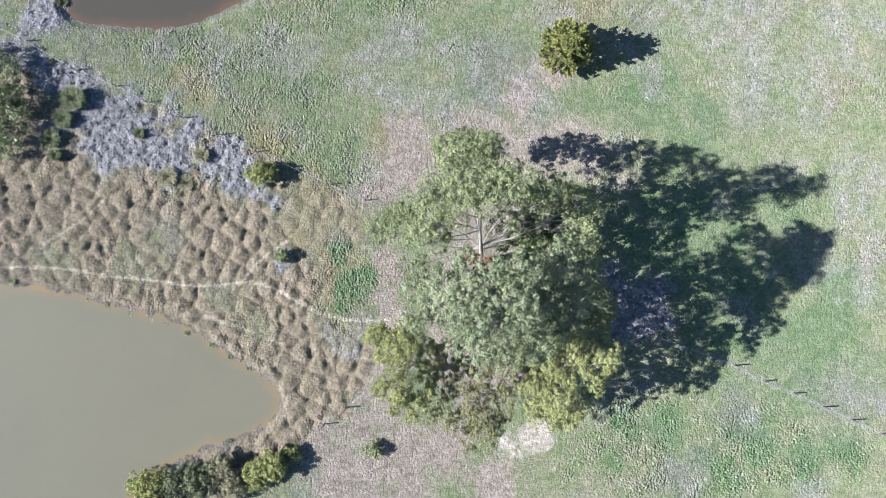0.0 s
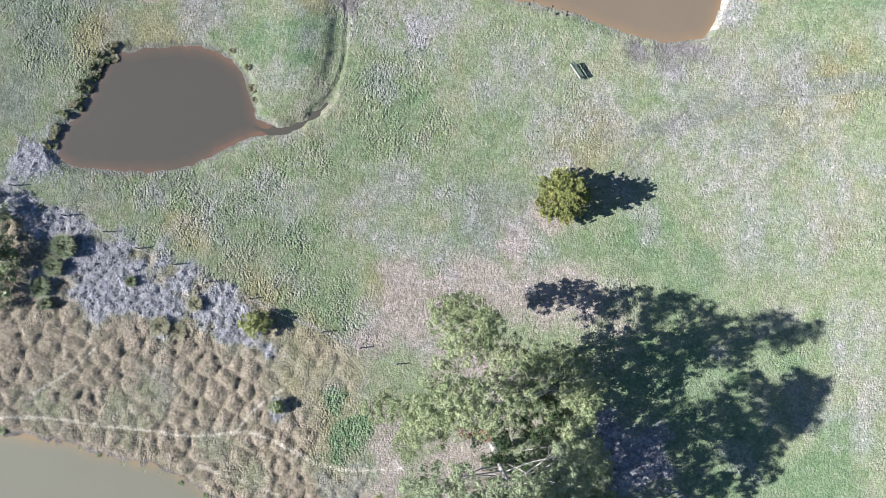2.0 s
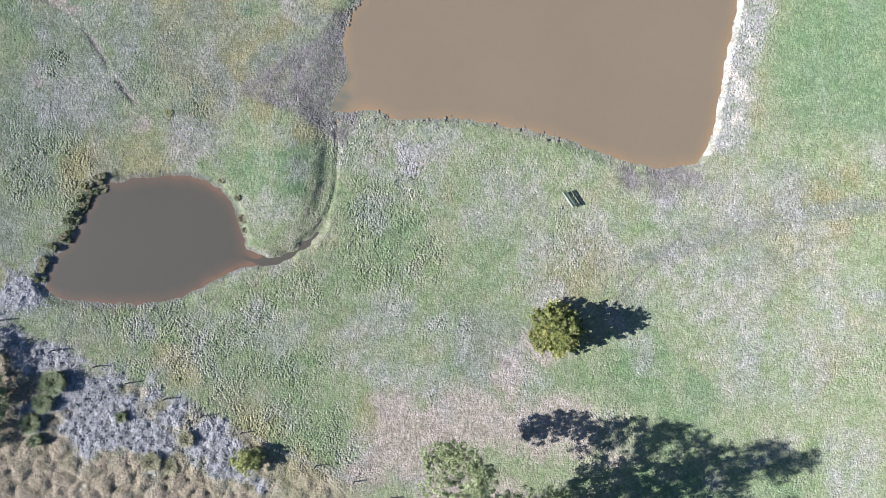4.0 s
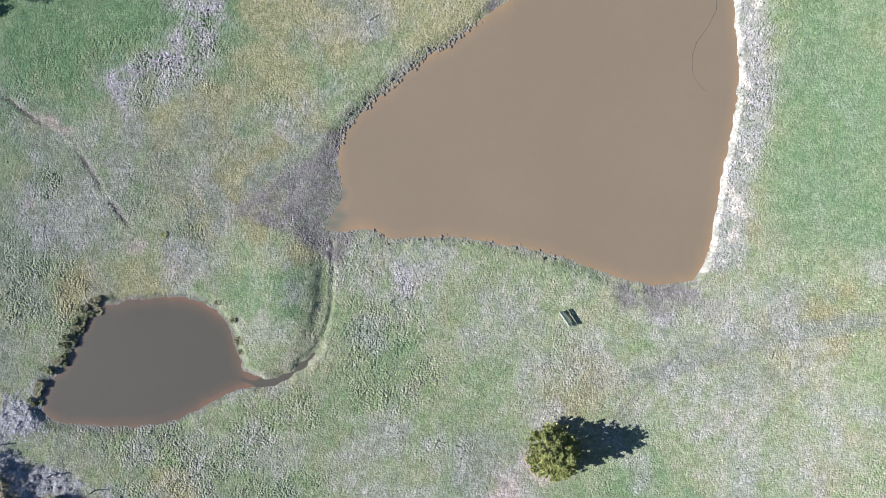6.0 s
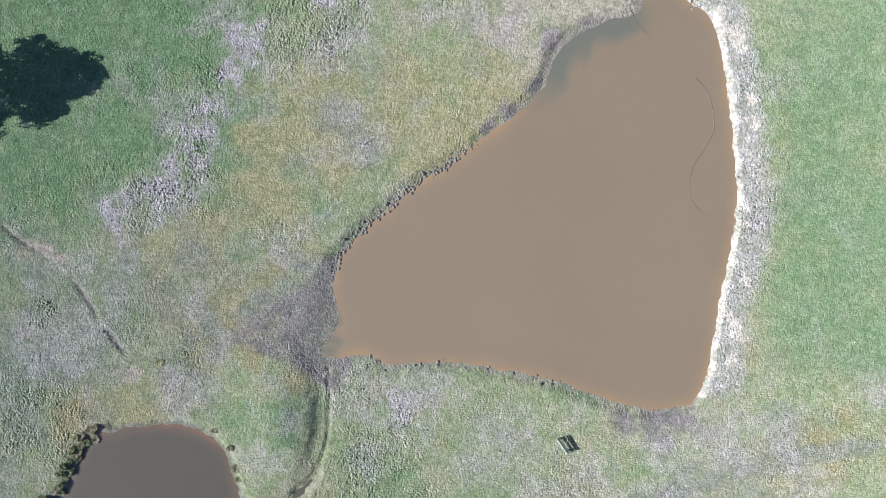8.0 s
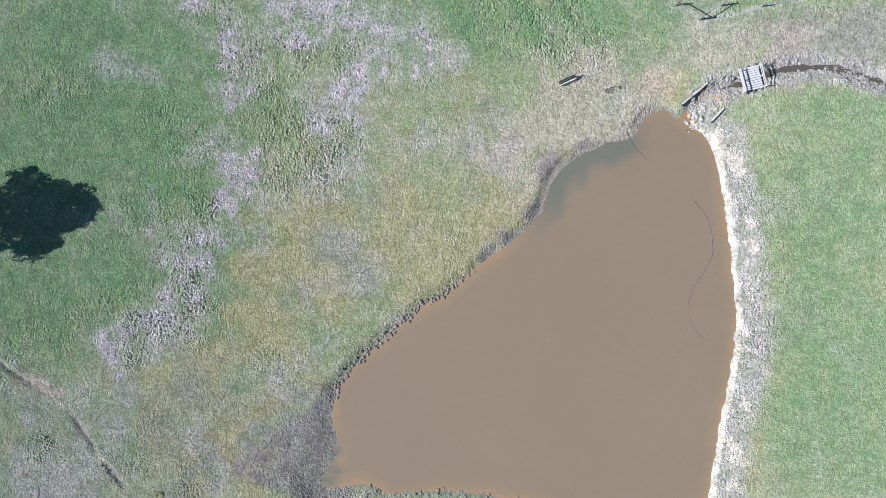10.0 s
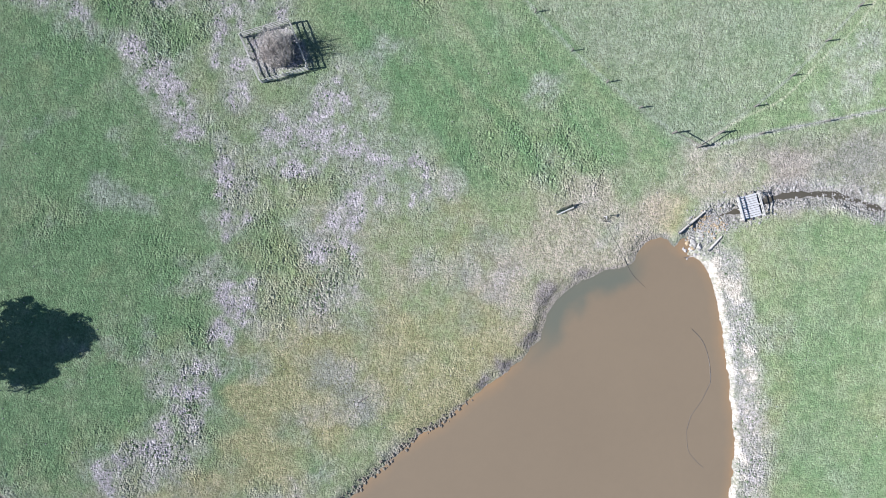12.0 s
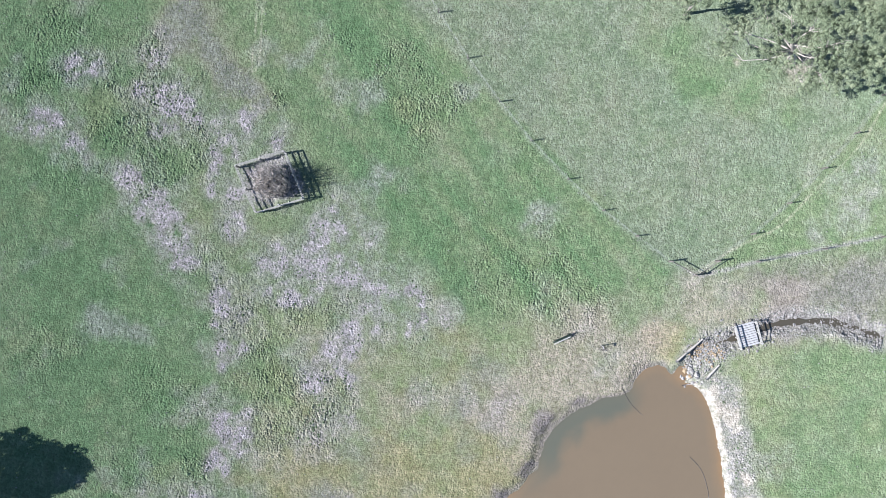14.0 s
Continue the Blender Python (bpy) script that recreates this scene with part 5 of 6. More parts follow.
for line, a, b, w in ((CHANNEL_LINE, 0, 36, 0.7), (CREEK_LINE, 9, 44, 0.3)):
    v, f = [], []
    line = line[a:]
    for i, (x, y) in enumerate(line):
        q = line[min(i + 1, len(line) - 1)]
        p = line[max(i - 1, 0)]
        d = Vector((q[0] - p[0], q[1] - p[1])).normalized()
        k = w * (1.0 + 0.6 * math.sin(1.7 * i + w) * math.sin(0.6 * i)) * min(1.0, 0.05 + i / 6)
        v += [(x - d.y * k, y + d.x * k, WATER_Z + 0.006), (x + d.y * k, y - d.x * k, WATER_Z + 0.006)]
        if i:
            f.append((2 * i - 2, 2 * i - 1, 2 * i + 1, 2 * i))
    me = mesh_of("water", v, f, WATER_DARK)
    layer = me.attributes.new("depth", "FLOAT", "POINT")
    layer.data.foreach_set("value", np.full(len(v), 0.9, np.float32))
    tagged(new("water", me), "narrow strip of dark standing water", "water", kind="structure")

# ---- grass tufts, standing on the land and sharing its colours ----
def grass_tufts(n):
    r = np.random.default_rng(3)
    x, y = r.uniform(-49, 49, n), r.uniform(-28, 121, n)
    want = 0.14 + 0.55 * at_land(x, y, "lumpy") + 0.4 * at_land(x, y, "pale") - 0.12 * at_land(x, y, "tussock") + 0.3 * at_land(x, y, "heath") + 0.25 * at_land(x, y, "straw")
    want -= 1.5 * (at_land(x, y, "clay") + 0.6 * at_land(x, y, "mud") + at_land(x, y, "track")) + 0.5 * at_land(x, y, "dirt")
    ok = (r.random(n) < want) & (at_land(x, y) > WATER_Z + 0.12)
    x, y = x[ok], y[ok]
    z = at_land(x, y)
    tall = 0.06 + 0.05 * at_land(x, y, "lumpy") + 0.08 * at_land(x, y, "heath")
    m, blades = len(x), 4
    a = r.uniform(0, 6.283, (m, blades))
    lean = r.uniform(0.8, 1.7, (m, blades))
    h = tall[:, None] * r.uniform(0.6, 1.4, (m, blades))
    w = 0.09 + 0.5 * h
    base = np.stack([x, y, z - 0.03], -1)[:, None, :]
    out = np.stack([np.cos(a), np.sin(a), np.zeros_like(a)], -1)
    side = np.stack([-np.sin(a), np.cos(a), np.zeros_like(a)], -1)
    p0 = base + out * 0.04 + side * w[..., None] * 0.5
    p1 = base + out * 0.04 - side * w[..., None] * 0.5
    tip = base + out * (h * lean)[..., None] + np.array([0, 0, 1.0]) * (h * 0.6)[..., None]
    V = np.stack([p0, p1, tip], 2).reshape(-1, 3)
    me = bpy.data.meshes.new("grass_tufts")
    nf = m * blades
    me.vertices.add(3 * nf)
    me.vertices.foreach_set("co", V.ravel())
    me.loops.add(3 * nf)
    me.loops.foreach_set("vertex_index", np.arange(3 * nf))
    me.polygons.add(nf)
    me.polygons.foreach_set("loop_start", np.arange(0, 3 * nf, 3))
    me.update()
    for att, keys in (("cover_a", ("lush", "pale", "straw")), ("cover_b", ("dirt", "mud", "clay")), ("cover_c", ("heath", "tussock", "track"))):
        data = np.ones((m, 4), np.float32)
        for k, key in enumerate(keys):
            data[:, k] = at_land(x, y, key)
        data[:, 3] = 0.0 if att == "cover_a" else at_land(x, y, {"cover_b": "rust", "cover_c": "dull"}[att])
        layer = me.attributes.new(att, "FLOAT_COLOR", "POINT")
        layer.data.foreach_set("color", np.repeat(data, 3 * blades, axis=0).ravel())
    me.materials.append(GROUND)
    return tagged(new("grass_tufts", me), "short tufts of green and dead grey grass", "grass", kind="stuff")


grass_tufts(150000)


def grass_clumps(n):
    """Low rounded clumps of rank grass, thickest on the rough ground."""
    r = np.random.default_rng(8)
    x, y = r.uniform(-49, 49, n), r.uniform(-28, 121, n)
    want = 0.02 + 0.95 * at_land(x, y, "lumpy") ** 1.2 + 0.5 * at_land(x, y, "pale") + 0.5 * at_land(x, y, "heath") + 0.1 * at_land(x, y, "dull")
    want = want - 2.0 * (at_land(x, y, "clay") + at_land(x, y, "track") + 0.5 * at_land(x, y, "mud")) - 0.5 * at_land(x, y, "dirt") - 0.5 * at_land(x, y, "tussock")
    ok = (r.random(n) < want) & (at_land(x, y) > WATER_Z + 0.15)
    x, y = x[ok], y[ok]
    m, k = len(x), 5
    green = (at_land(x, y, "pale") > 0.3) & (r.random(m) < 0.45)
    rad = r.uniform(0.06, 0.16, m) * (0.75 + 0.4 * at_land(x, y, "lumpy"))
    tall = rad * r.uniform(0.45, 0.9, m)
    a = np.arange(k) * (2 * math.pi / k) + r.uniform(0, 1, (m, 1))
    V = np.zeros((m, 2 * k + 1, 3))
    for ring, (q, h) in enumerate(((1.0, -0.2), (0.55, 0.66))):
        s = rad[:, None] * q * r.uniform(0.7, 1.3, (m, k))
        V[:, ring * k:ring * k + k, 0] = np.cos(a) * s
        V[:, ring * k:ring * k + k, 1] = np.sin(a) * s
        V[:, ring * k:ring * k + k, 2] = tall[:, None] * h * r.uniform(0.7, 1.3, (m, k))
    V[:, 2 * k, 2] = tall
    V += np.stack([x, y, at_land(x, y)], -1)[:, None, :]
    tris = []
    for i in range(k):
        j = (i + 1) % k
        tris += [(i, j, k + j), (i, k + j, k + i), (k + i, k + j, 2 * k)]
    F = (np.array(tris)[None] + (np.arange(m) * (2 * k + 1))[:, None, None]).reshape(-1)
    me = bpy.data.meshes.new("grass_clumps")
    me.vertices.add(m * (2 * k + 1))
    me.vertices.foreach_set("co", V.ravel())
    me.loops.add(len(F))
    me.loops.foreach_set("vertex_index", F)
    me.polygons.add(len(F) // 3)
    me.polygons.foreach_set("loop_start", np.arange(0, len(F), 3))
    me.update()
    for att, keys in (("cover_a", ("lush", "pale", "straw")), ("cover_b", ("dirt", "mud", "clay")), ("cover_c", ("heath", "tussock", "track"))):
        data = np.zeros((m, 4), np.float32)
        for c, key in enumerate(keys):
            data[:, c] = at_land(x, y, key)
        if att == "cover_a":
            data[green, 0], data[green, 1] = 0.75, 0.0
        layer = me.attributes.new(att, "FLOAT_COLOR", "POINT")
        layer.data.foreach_set("color", np.repeat(data, 2 * k + 1, axis=0).ravel())
    layer = me.attributes.new("tone", "FLOAT", "POINT")
    layer.data.foreach_set("value", np.repeat(np.where(green, -0.25, r.uniform(0.0, 0.5, m)).astype(np.float32), 2 * k + 1))
    me.materials.append(GROUND)
    return tagged(new("grass_clumps", me), "low rounded clumps of rank green and grey grass", "grass", kind="stuff")


grass_clumps(160000)


# ---- fences ----
POST_H = 0.95


def fence(label, posts, wires=(0.25, 0.55, 0.85), mat=None, start=0):
    ob = thing("fence", label, "fence", (posts[0][0], posts[0][1], 0))
    bx, by = posts[0]
    r = random.Random(int(abs(bx * 10)))
    v, f = [], []
    tube(v, f, [(0, 0, -0.3), (0, 0, POST_H - 0.03), (0, 0, POST_H)], [0.07, 0.065, 0.045], 8)
    me = mesh_of("post", v, f, mat or DARK_POST)
    for x, y in posts:
        part("post", me, ob, at=pose(x - bx, y - by, ground_z(x, y), r.uniform(-3, 3), r.uniform(-3, 3), r.uniform(0, 90)) @ Matrix.Diagonal((1, 1, r.uniform(0.92, 1.1), 1)))
    for h in wires:
        pts = [(x - bx, y - by, ground_z(x, y) + h) for x, y in posts]
        part("wire", tube_mesh("wire", pts, 0.005, WIRE, 4), ob)
    return ob


def evenly(pts, gap):
    """Places at even gaps along a line."""
    out, carry = [pts[0]], 0.0
    for (ax, ay), (bx, by) in zip(pts, pts[1:]):
        n = max(1, round(math.hypot(bx - ax, by - ay) / gap))
        out += [(ax + (bx - ax) * k / n, ay + (by - ay) * k / n) for k in range(1, n + 1)]
    return out


fence("wire fence on short dark posts between pasture and wetland", [(-51, 22.9), (-47, 21.2)] + FENCE_NW + [(-3.0, 5.0)])
fence("wire fence on dark posts running into tree shade", [(10.0, -1.0), (14.6, -2.6), (19.3, -4.3)] + evenly([(24.1, -5.0), (27.8, -6.0)], 4) + FENCE_SE[2:] + [(49.2, -13.6)])
fence("wire fence beside the tan pond", FENCE_SW + [(-20.0, -28.0)])
fence("wire fence on dark posts across green paddock", [(-8.6, 126.0), (-5.6, 121.5)] + FENCE_N1)
fence("wire fence on dark posts up the paddock's east side", FENCE_N2[1:] + [(45.0, 114.0)])
fence("wire fence on low posts beside grey track", FENCE_N3[1:] + [(48.5, 97.8)])

# corner of stout posts with horizontal stays
corner = thing("fence_corner", "fence corner of stout dark timber strainers with stays", "fence", (23.8, 91.7, 0))
v, f = [], []
tube(v, f, [(0, 0, -0.4), (0, 0, 1.2), (0, 0, 1.25)], [0.088, 0.08, 0.055], 9)
stout = mesh_of("strainer_post", v, f, DARK_POST)
for x, y in ((23.8, 91.7), (21.3, 93.0), (25.9, 93.2)):
    part("strainer_post", stout, corner, at=pose(x - 23.8, y - 91.7, ground_z(x, y)))
for x, y in ((21.3, 93.0), (25.9, 93.2)):
    part("stay", tube_mesh("stay", [(0, 0, ground_z(23.8, 91.7) + 0.95), (x - 23.8, y - 91.7, ground_z(x, y) + 0.95)], 0.045, DARK_POST), corner)

# ---- timber tree guard with a bare shrub ----
g0, g1, g2, g3 = GUARD
guard = thing("tree_guard", "square grey timber rail guard round a bare shrub", "fence", (g3[0], g3[1], 0))
posts = [Vector((p[0] - g3[0], p[1] - g3[1], 0)) for p in GUARD]
pm = box_mesh("post", (0.14, 0.14, 1.5), TIMBER, 0.012)
for i, p in enumerate(posts):
    q = posts[(i + 1) % 4]
    run = q - p
    turn = math.degrees(math.atan2(run.y, run.x))
    part("post", pm, guard, at=pose(p.x, p.y, ground_z(p.x + g3[0], p.y + g3[1]) + 0.45, 0, 0, turn))
    mid = (p + q) / 2
    part("post", pm, guard, at=pose(mid.x, mid.y, ground_z(mid.x + g3[0], mid.y + g3[1]) + 0.45, 0, 0, turn))
    n = Vector((run.y, -run.x, 0)).normalized() * -0.09
    rail = box_mesh("rail", (run.length + 0.1, 0.05, 0.11), TIMBER, 0.008)
    for h in (0.32, 0.70, 1.10):
        part("rail", rail, guard, at=pose(mid.x + n.x, mid.y + n.y, h, 0, 0, turn))
gc = sum(posts, Vector()) / 4
bare = thing("bare_shrub", "leafless grey-brown shrub inside a timber guard", "shrub", (g3[0] + gc.x + 0.35, g3[1] + gc.y, 0))
r = random.Random(5)
v, f = [], []
for i in range(300):
    a, k = r.uniform(0, 6.28), math.sqrt(r.random()) * 1.8
    tip = Vector((math.cos(a) * k + r.gauss(0, 0.2), math.sin(a) * k + r.gauss(0, 0.2), (1.6 + 2.7 * r.random() ** 0.9) * (1 - 0.35 * (k / 1.8) ** 2)))
    root = Vector((math.cos(a) * k * 0.9, math.sin(a) * k * 0.9, 0))
    m1 = root.lerp(tip, 0.5) + Vector((r.uniform(-.15, .15), r.uniform(-.15, .15), 0.1))
    tube(v, f, [root, m1, tip], [0.024, 0.019, 0.009], 4)
    for _ in range(4):
        s = m1.lerp(tip, r.random())
        tube(v, f, [s, s + Vector((r.uniform(-.35, .35), r.uniform(-.35, .35), r.uniform(0.1, 0.5)))], [0.012, 0.006], 3)
part("crown", mesh_of("crown", v, f, TWIG), bare)

# ---- benches ----
def bench(label, a, b, back_side, group="park benches"):
    d = Vector((b[0] - a[0], b[1] - a[1]))
    turn = math.degrees(math.atan2(d.y, d.x))
    cx, cy = (a[0] + b[0]) / 2, (a[1] + b[1]) / 2
    ob = thing("bench", label, "bench", (cx, cy, ground_z(cx, cy) - 0.03), turn, group)
    w = 1.8
    slat = box_mesh("seat_slat", (w, 0.075, 0.035), WHITE_WOOD, 0.006)
    dark = box_mesh("back_slat", (w, 0.15, 0.035), GREEN_PAINT, 0.006)
    for k in (0,):
        part("seat_slat", slat, ob, "bleached white slat", at=pose(0, back_side * (-0.12 + 0.17 * k), 0.46))
    part("seat_board", dark, ob, "dark green board", at=pose(0, back_side * 0.05, 0.46))
    for k in range(2):
        part("back_slat", dark, ob, "dark green slat", at=pose(0, back_side * (0.18 + 0.03 * k), 0.60 + 0.17 * k, 90 - 10 * back_side))
    leg = box_mesh("leg", (0.06, 0.32, 0.44), DARK_POST, 0.008)
    up = box_mesh("back_support", (0.06, 0.05, 0.86), DARK_POST, 0.008)
    for x in (-0.7, 0.7):
        part("leg", leg, ob, at=pose(x, 0, 0.22))
        part("back_support", up, ob, at=pose(x, back_side * 0.215, 0.43))
    return ob


bench("dark green bench with a bleached front slat beside the brown dam", BENCH[0], BENCH[1], 1)
bench("dark green bench with a bleached front slat on open grass", TROUGH[0], TROUGH[1], 1)

# ---- footbridge ----
b0, b1, b2, b3 = [Vector((x, y)) for x, y in BRIDGE]
bc = (b0 + b1 + b2 + b3) / 4
across = ((b1 - b0) + (b2 - b3)).normalized()
turn = math.degrees(math.atan2(across.y, across.x))
bridge = thing("footbridge", "small grey timber plank footbridge over stony creek", "bridge", (bc.x, bc.y, 0.05), turn)
deck_l, deck_w = 2.3, 2.0
board = box_mesh("plank", (deck_w, 0.19, 0.045), PLANK, 0.008)
for k in range(10):
    part("plank", board, bridge, at=pose(random.uniform(-.02, .02), -deck_l / 2 + 0.1 + k * 0.233, 0.12 + random.uniform(-.004, .004)))
beam = box_mesh("beam", (0.16, deck_l + 0.5, 0.2), DARK_POST, 0.01)
for x in (-0.8, 0.0, 0.8):
    part("beam", beam, bridge, at=pose(x, 0, -0.01))
up = box_mesh("rail_post", (0.09, 0.09, 0.74), TIMBER, 0.008)
top = box_mesh("handrail", (0.12, deck_l + 0.1, 0.05), TIMBER, 0.008)
low = box_mesh("lower_rail", (0.04, deck_l + 0.1, 0.09), TIMBER, 0.008)
for s in (-1, 1):
    x = s * (deck_w / 2 + 0.06)
    for y in (-1.05, 0.0, 1.05):
        part("rail_post", up, bridge, at=pose(x, y, 0.35))
    part("handrail", top, bridge, at=pose(x, 0, 0.72))
    part("lower_rail", low, bridge, at=pose(x, 0, 0.42))

# ---- trees ----
north = tree("tall spreading gum tree with pale limbs and grey-green leaves", (5.3, 0.9, ground_z(5.3, 0.9)), balls(GUM_NORTH + GUM_NORTH_SHADOW_FILL), LEAF_GREY, 0.26, 0.15, 0.62, BARK_PALE, 11, fork=0.25, ball=0.3, inner=0.5, lobes=2.8, boughs=22)
part("dead_foliage", leaves("dead_foliage", [((4.0 - 5.3, 1.1 - 0.9, 8.6), (0.75, 0.6, 0.5)), ((5.5 - 5.3, 1.0 - 0.9, 8.9), (0.7, 0.5, 0.5))], 0.22, LEAF_DEAD, 0.9, 41), north, "reddish-brown dead leaves")
tree("tall gum tree with dense rounded grey-green crown", (7.2, -2.2, ground_z(7.2, -2.2)), balls(GUM_MAIN + GUM_MAIN_SHADOW_FILL), LEAF_GUM, 0.34, 0.15, 0.62, BARK_PALE, 12, fork=0.3, ball=0.3, inner=0.5, lobes=3.0, boughs=23)
tree("olive-leaved tree beneath the tall gums", (2.4, -10.0, ground_z(2.4, -10.0)), balls(OLIVE_W), LEAF_OLIVE, 0.28, 0.13, 1.15, BARK_PALE, 13, ball=0.35, inner=0.5, lobes=2.6)
tree("yellow-green tree of separate rounded leaf clumps", (13.0, -9.0, ground_z(13.0, -9.0)), balls(YELLOW_E), LEAF_YELLOW, 0.28, 0.13, 0.9, BARK_GREY, 14, ball=0.32, inner=0.6, lobes=3.4)
tree("thin grey-olive tree with bare branches showing", (6.5, -12.0, ground_z(6.5, -12.0)), balls(SPARSE_S), LEAF_BRONZE, 0.22, 0.13, 0.7, BARK_PALE, 15, ball=0.32, inner=0.5, lobes=2.2)
tree("broad gum tree with grey-green clumped crown", (33.0, 113.5, 0), balls(GUM_NE), LEAF_NE, 0.4, 0.14, 0.65, BARK_PALE, 16, inner=0.7, ball=0.26, lobes=1.9, boughs=14)
tree("small grey-green tree at the paddock's top", (22.0, 117.8, 0), balls(SMALL_NE), LEAF_NE, 0.2, 0.16, 0.8, BARK_GREY, 17, ball=0.3, lobes=2.2)
tree("dark grey-green wetland tree beside the fence", (-43.2, 12.2, ground_z(-43.2, 12.2)), balls(EDGE_W), LEAF_GREY, 0.25, 0.28, 0.9, BARK_GREY, 18)
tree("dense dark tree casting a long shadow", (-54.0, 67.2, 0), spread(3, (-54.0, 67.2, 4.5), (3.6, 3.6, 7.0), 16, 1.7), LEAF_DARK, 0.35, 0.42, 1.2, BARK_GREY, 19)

# hidden low trees, added under the crowns to close gaps in their shadow
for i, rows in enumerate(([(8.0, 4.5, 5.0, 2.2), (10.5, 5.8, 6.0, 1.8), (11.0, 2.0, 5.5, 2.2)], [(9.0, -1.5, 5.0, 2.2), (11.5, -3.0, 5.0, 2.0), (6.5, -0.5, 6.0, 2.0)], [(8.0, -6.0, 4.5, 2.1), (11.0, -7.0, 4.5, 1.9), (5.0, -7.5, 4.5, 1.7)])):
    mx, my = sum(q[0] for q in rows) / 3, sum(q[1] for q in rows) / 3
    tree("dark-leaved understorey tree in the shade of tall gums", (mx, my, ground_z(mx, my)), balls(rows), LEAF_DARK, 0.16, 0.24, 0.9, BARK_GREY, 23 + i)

# the lone golden-green conifer
cone = []
rr = random.Random(4)
for k in range(220):
    h = rr.random() ** 1.4
    a, q = k * 2.39996, (1 - h) ** 0.62 * 2.3 * rr.uniform(0.6, 1.1)
    s = rr.uniform(0.12, 0.24)
    cone.append(((11.9 + math.cos(a) * q, 22.9 + math.sin(a) * q, 0.5 + 4.9 * h), (s, s, s * 2.6)))
for k in range(110):
    a, h = rr.uniform(0, 6.283), rr.random() ** 1.2
    q = (1 - h) ** 0.62 * 2.15
    for j in range(4):
        s = 0.2 - 0.035 * j
        cone.append(((11.9 + math.cos(a) * (q + 0.24 * j), 22.9 + math.sin(a) * (q + 0.24 * j), 0.4 + 5.0 * h + 0.18 * j), (s, s, s * 1.3)))
tree("rounded golden-green conifer standing alone on the grass", (11.9, 22.9, ground_z(11.9, 22.9)), cone, LEAF_GOLD, 0.16, 0.2, 0.3, BARK_GREY, 20, -0.6, "conifer", "conifer", "foliage", out=2.2)


def shrub(label, x, y, rad, h, leaf, seed, n=7, density=1.0, name="shrub", droop=-0.4, size=0.2):
    z = ground_z(x, y)
    return tree(label, (x, y, z), spread(seed, (x, y, z + h * 0.35), (rad * 0.65, rad * 0.65, h * 0.6), n, rad * 0.45), leaf, 0.05, size, density, BARK_GREY, seed, droop, name, "shrub", "foliage")


shrub("bright yellow-green shrub at the pond's edge", -25.4, -24.0, 1.9, 1.8, LEAF_GOLD, 31, 10)
shrub("round olive shrub against the wire fence", -17.1, 8.0, 1.5, 1.5, LEAF_OLIVE, 32, 9)


# ---- wetland rushes and scrub ----
def rush(label, x, y, rad, h, seed, leaf=None, name="rush_clump"):
    """A clump of thin arching blades."""
    z = ground_z(x, y)
    ob = thing(name, label, "rush", (x, y, z))
    r = np.random.default_rng(seed)
    n = int(520 * rad * rad + 120)
    a, k = r.uniform(0, 6.283, n), np.sqrt(r.random(n)) * rad * 0.75
    hh = h * r.uniform(0.55, 1.1, n)
    root = np.stack([np.cos(a) * k, np.sin(a) * k, np.full(n, -0.05)], -1)
    b = a + r.normal(0, 1.1, n)
    out = np.stack([np.cos(b), np.sin(b), np.zeros(n)], -1)
    reach = (rad * 1.1 - k) * r.uniform(0.1, 1.0, n)
    mid = root + out * (reach * 0.35)[:, None] + np.array([0, 0, 1.0]) * (hh * 0.75)[:, None]
    tip = root + out * reach[:, None] + np.array([0, 0, 1.0]) * (hh * r.uniform(0.7, 1.0, n))[:, None]
    side = np.stack([-np.sin(b), np.cos(b), np.zeros(n)], -1) * 0.018
    V = np.stack([root + side, root - side, mid - side, mid + side, tip], 1).reshape(-1, 3)
    faces = []
    for i in range(n):
        q = 5 * i
        faces += [(q, q + 1, q + 2, q + 3), (q + 3, q + 2, q + 4)]
    part("foliage", mesh_of("foliage", V, faces, leaf or LEAF_RUSH), ob)
    return ob


for i, (x, y, rad, h) in enumerate([(-36.9, 14.0, 1.41, 1.4), (-37.9, 11.9, 1.13, 1.2), (-39.0, 9.8, 1.18, 1.2), (-38.4, 8.2, 0.79, 0.9), (-30.1, 11.1, 0.68, 0.8), (-26.8, 6.9, 1.13, 0.7), (-25.0, 6.5, 0.96, 0.6), (-23.5, 9.4, 0.9, 0.7)]):
    rush("grey-olive rush clump standing in grey wetland growth", x, y, rad, h, 60 + i, LEAF_DULL if h > 0.75 else LEAF_RUSH)
rw = random.Random(12)
west_edge = [p for p in SHORES["w"] if p[0] < -33.5 and p[1] > 23.5]
for i, (px, py) in enumerate([p for p in west_edge for _ in (0, 1)]):
    rush("green-brown rush clump at the dark pond's edge", px - rw.uniform(0.1, 1.0), py + rw.uniform(-0.7, 0.7), rw.uniform(0.2, 0.55), rw.uniform(0.25, 0.6), 80 + i, rw.choice((LEAF_RUSH, LEAF_DULL, LEAF_BRONZE)))
for i, (x, y, rad, h) in enumerate([(-20.0, 31.5, 0.6, 0.6), (-20.6, 33.6, 0.4, 0.4), (-22.4, 35.2, 0.35, 0.3), (-19.7, 30.4, 0.4, 0.4)]):
    rush("green-brown rush clump at the dark pond's edge", x, y, rad, h, 180 + i)
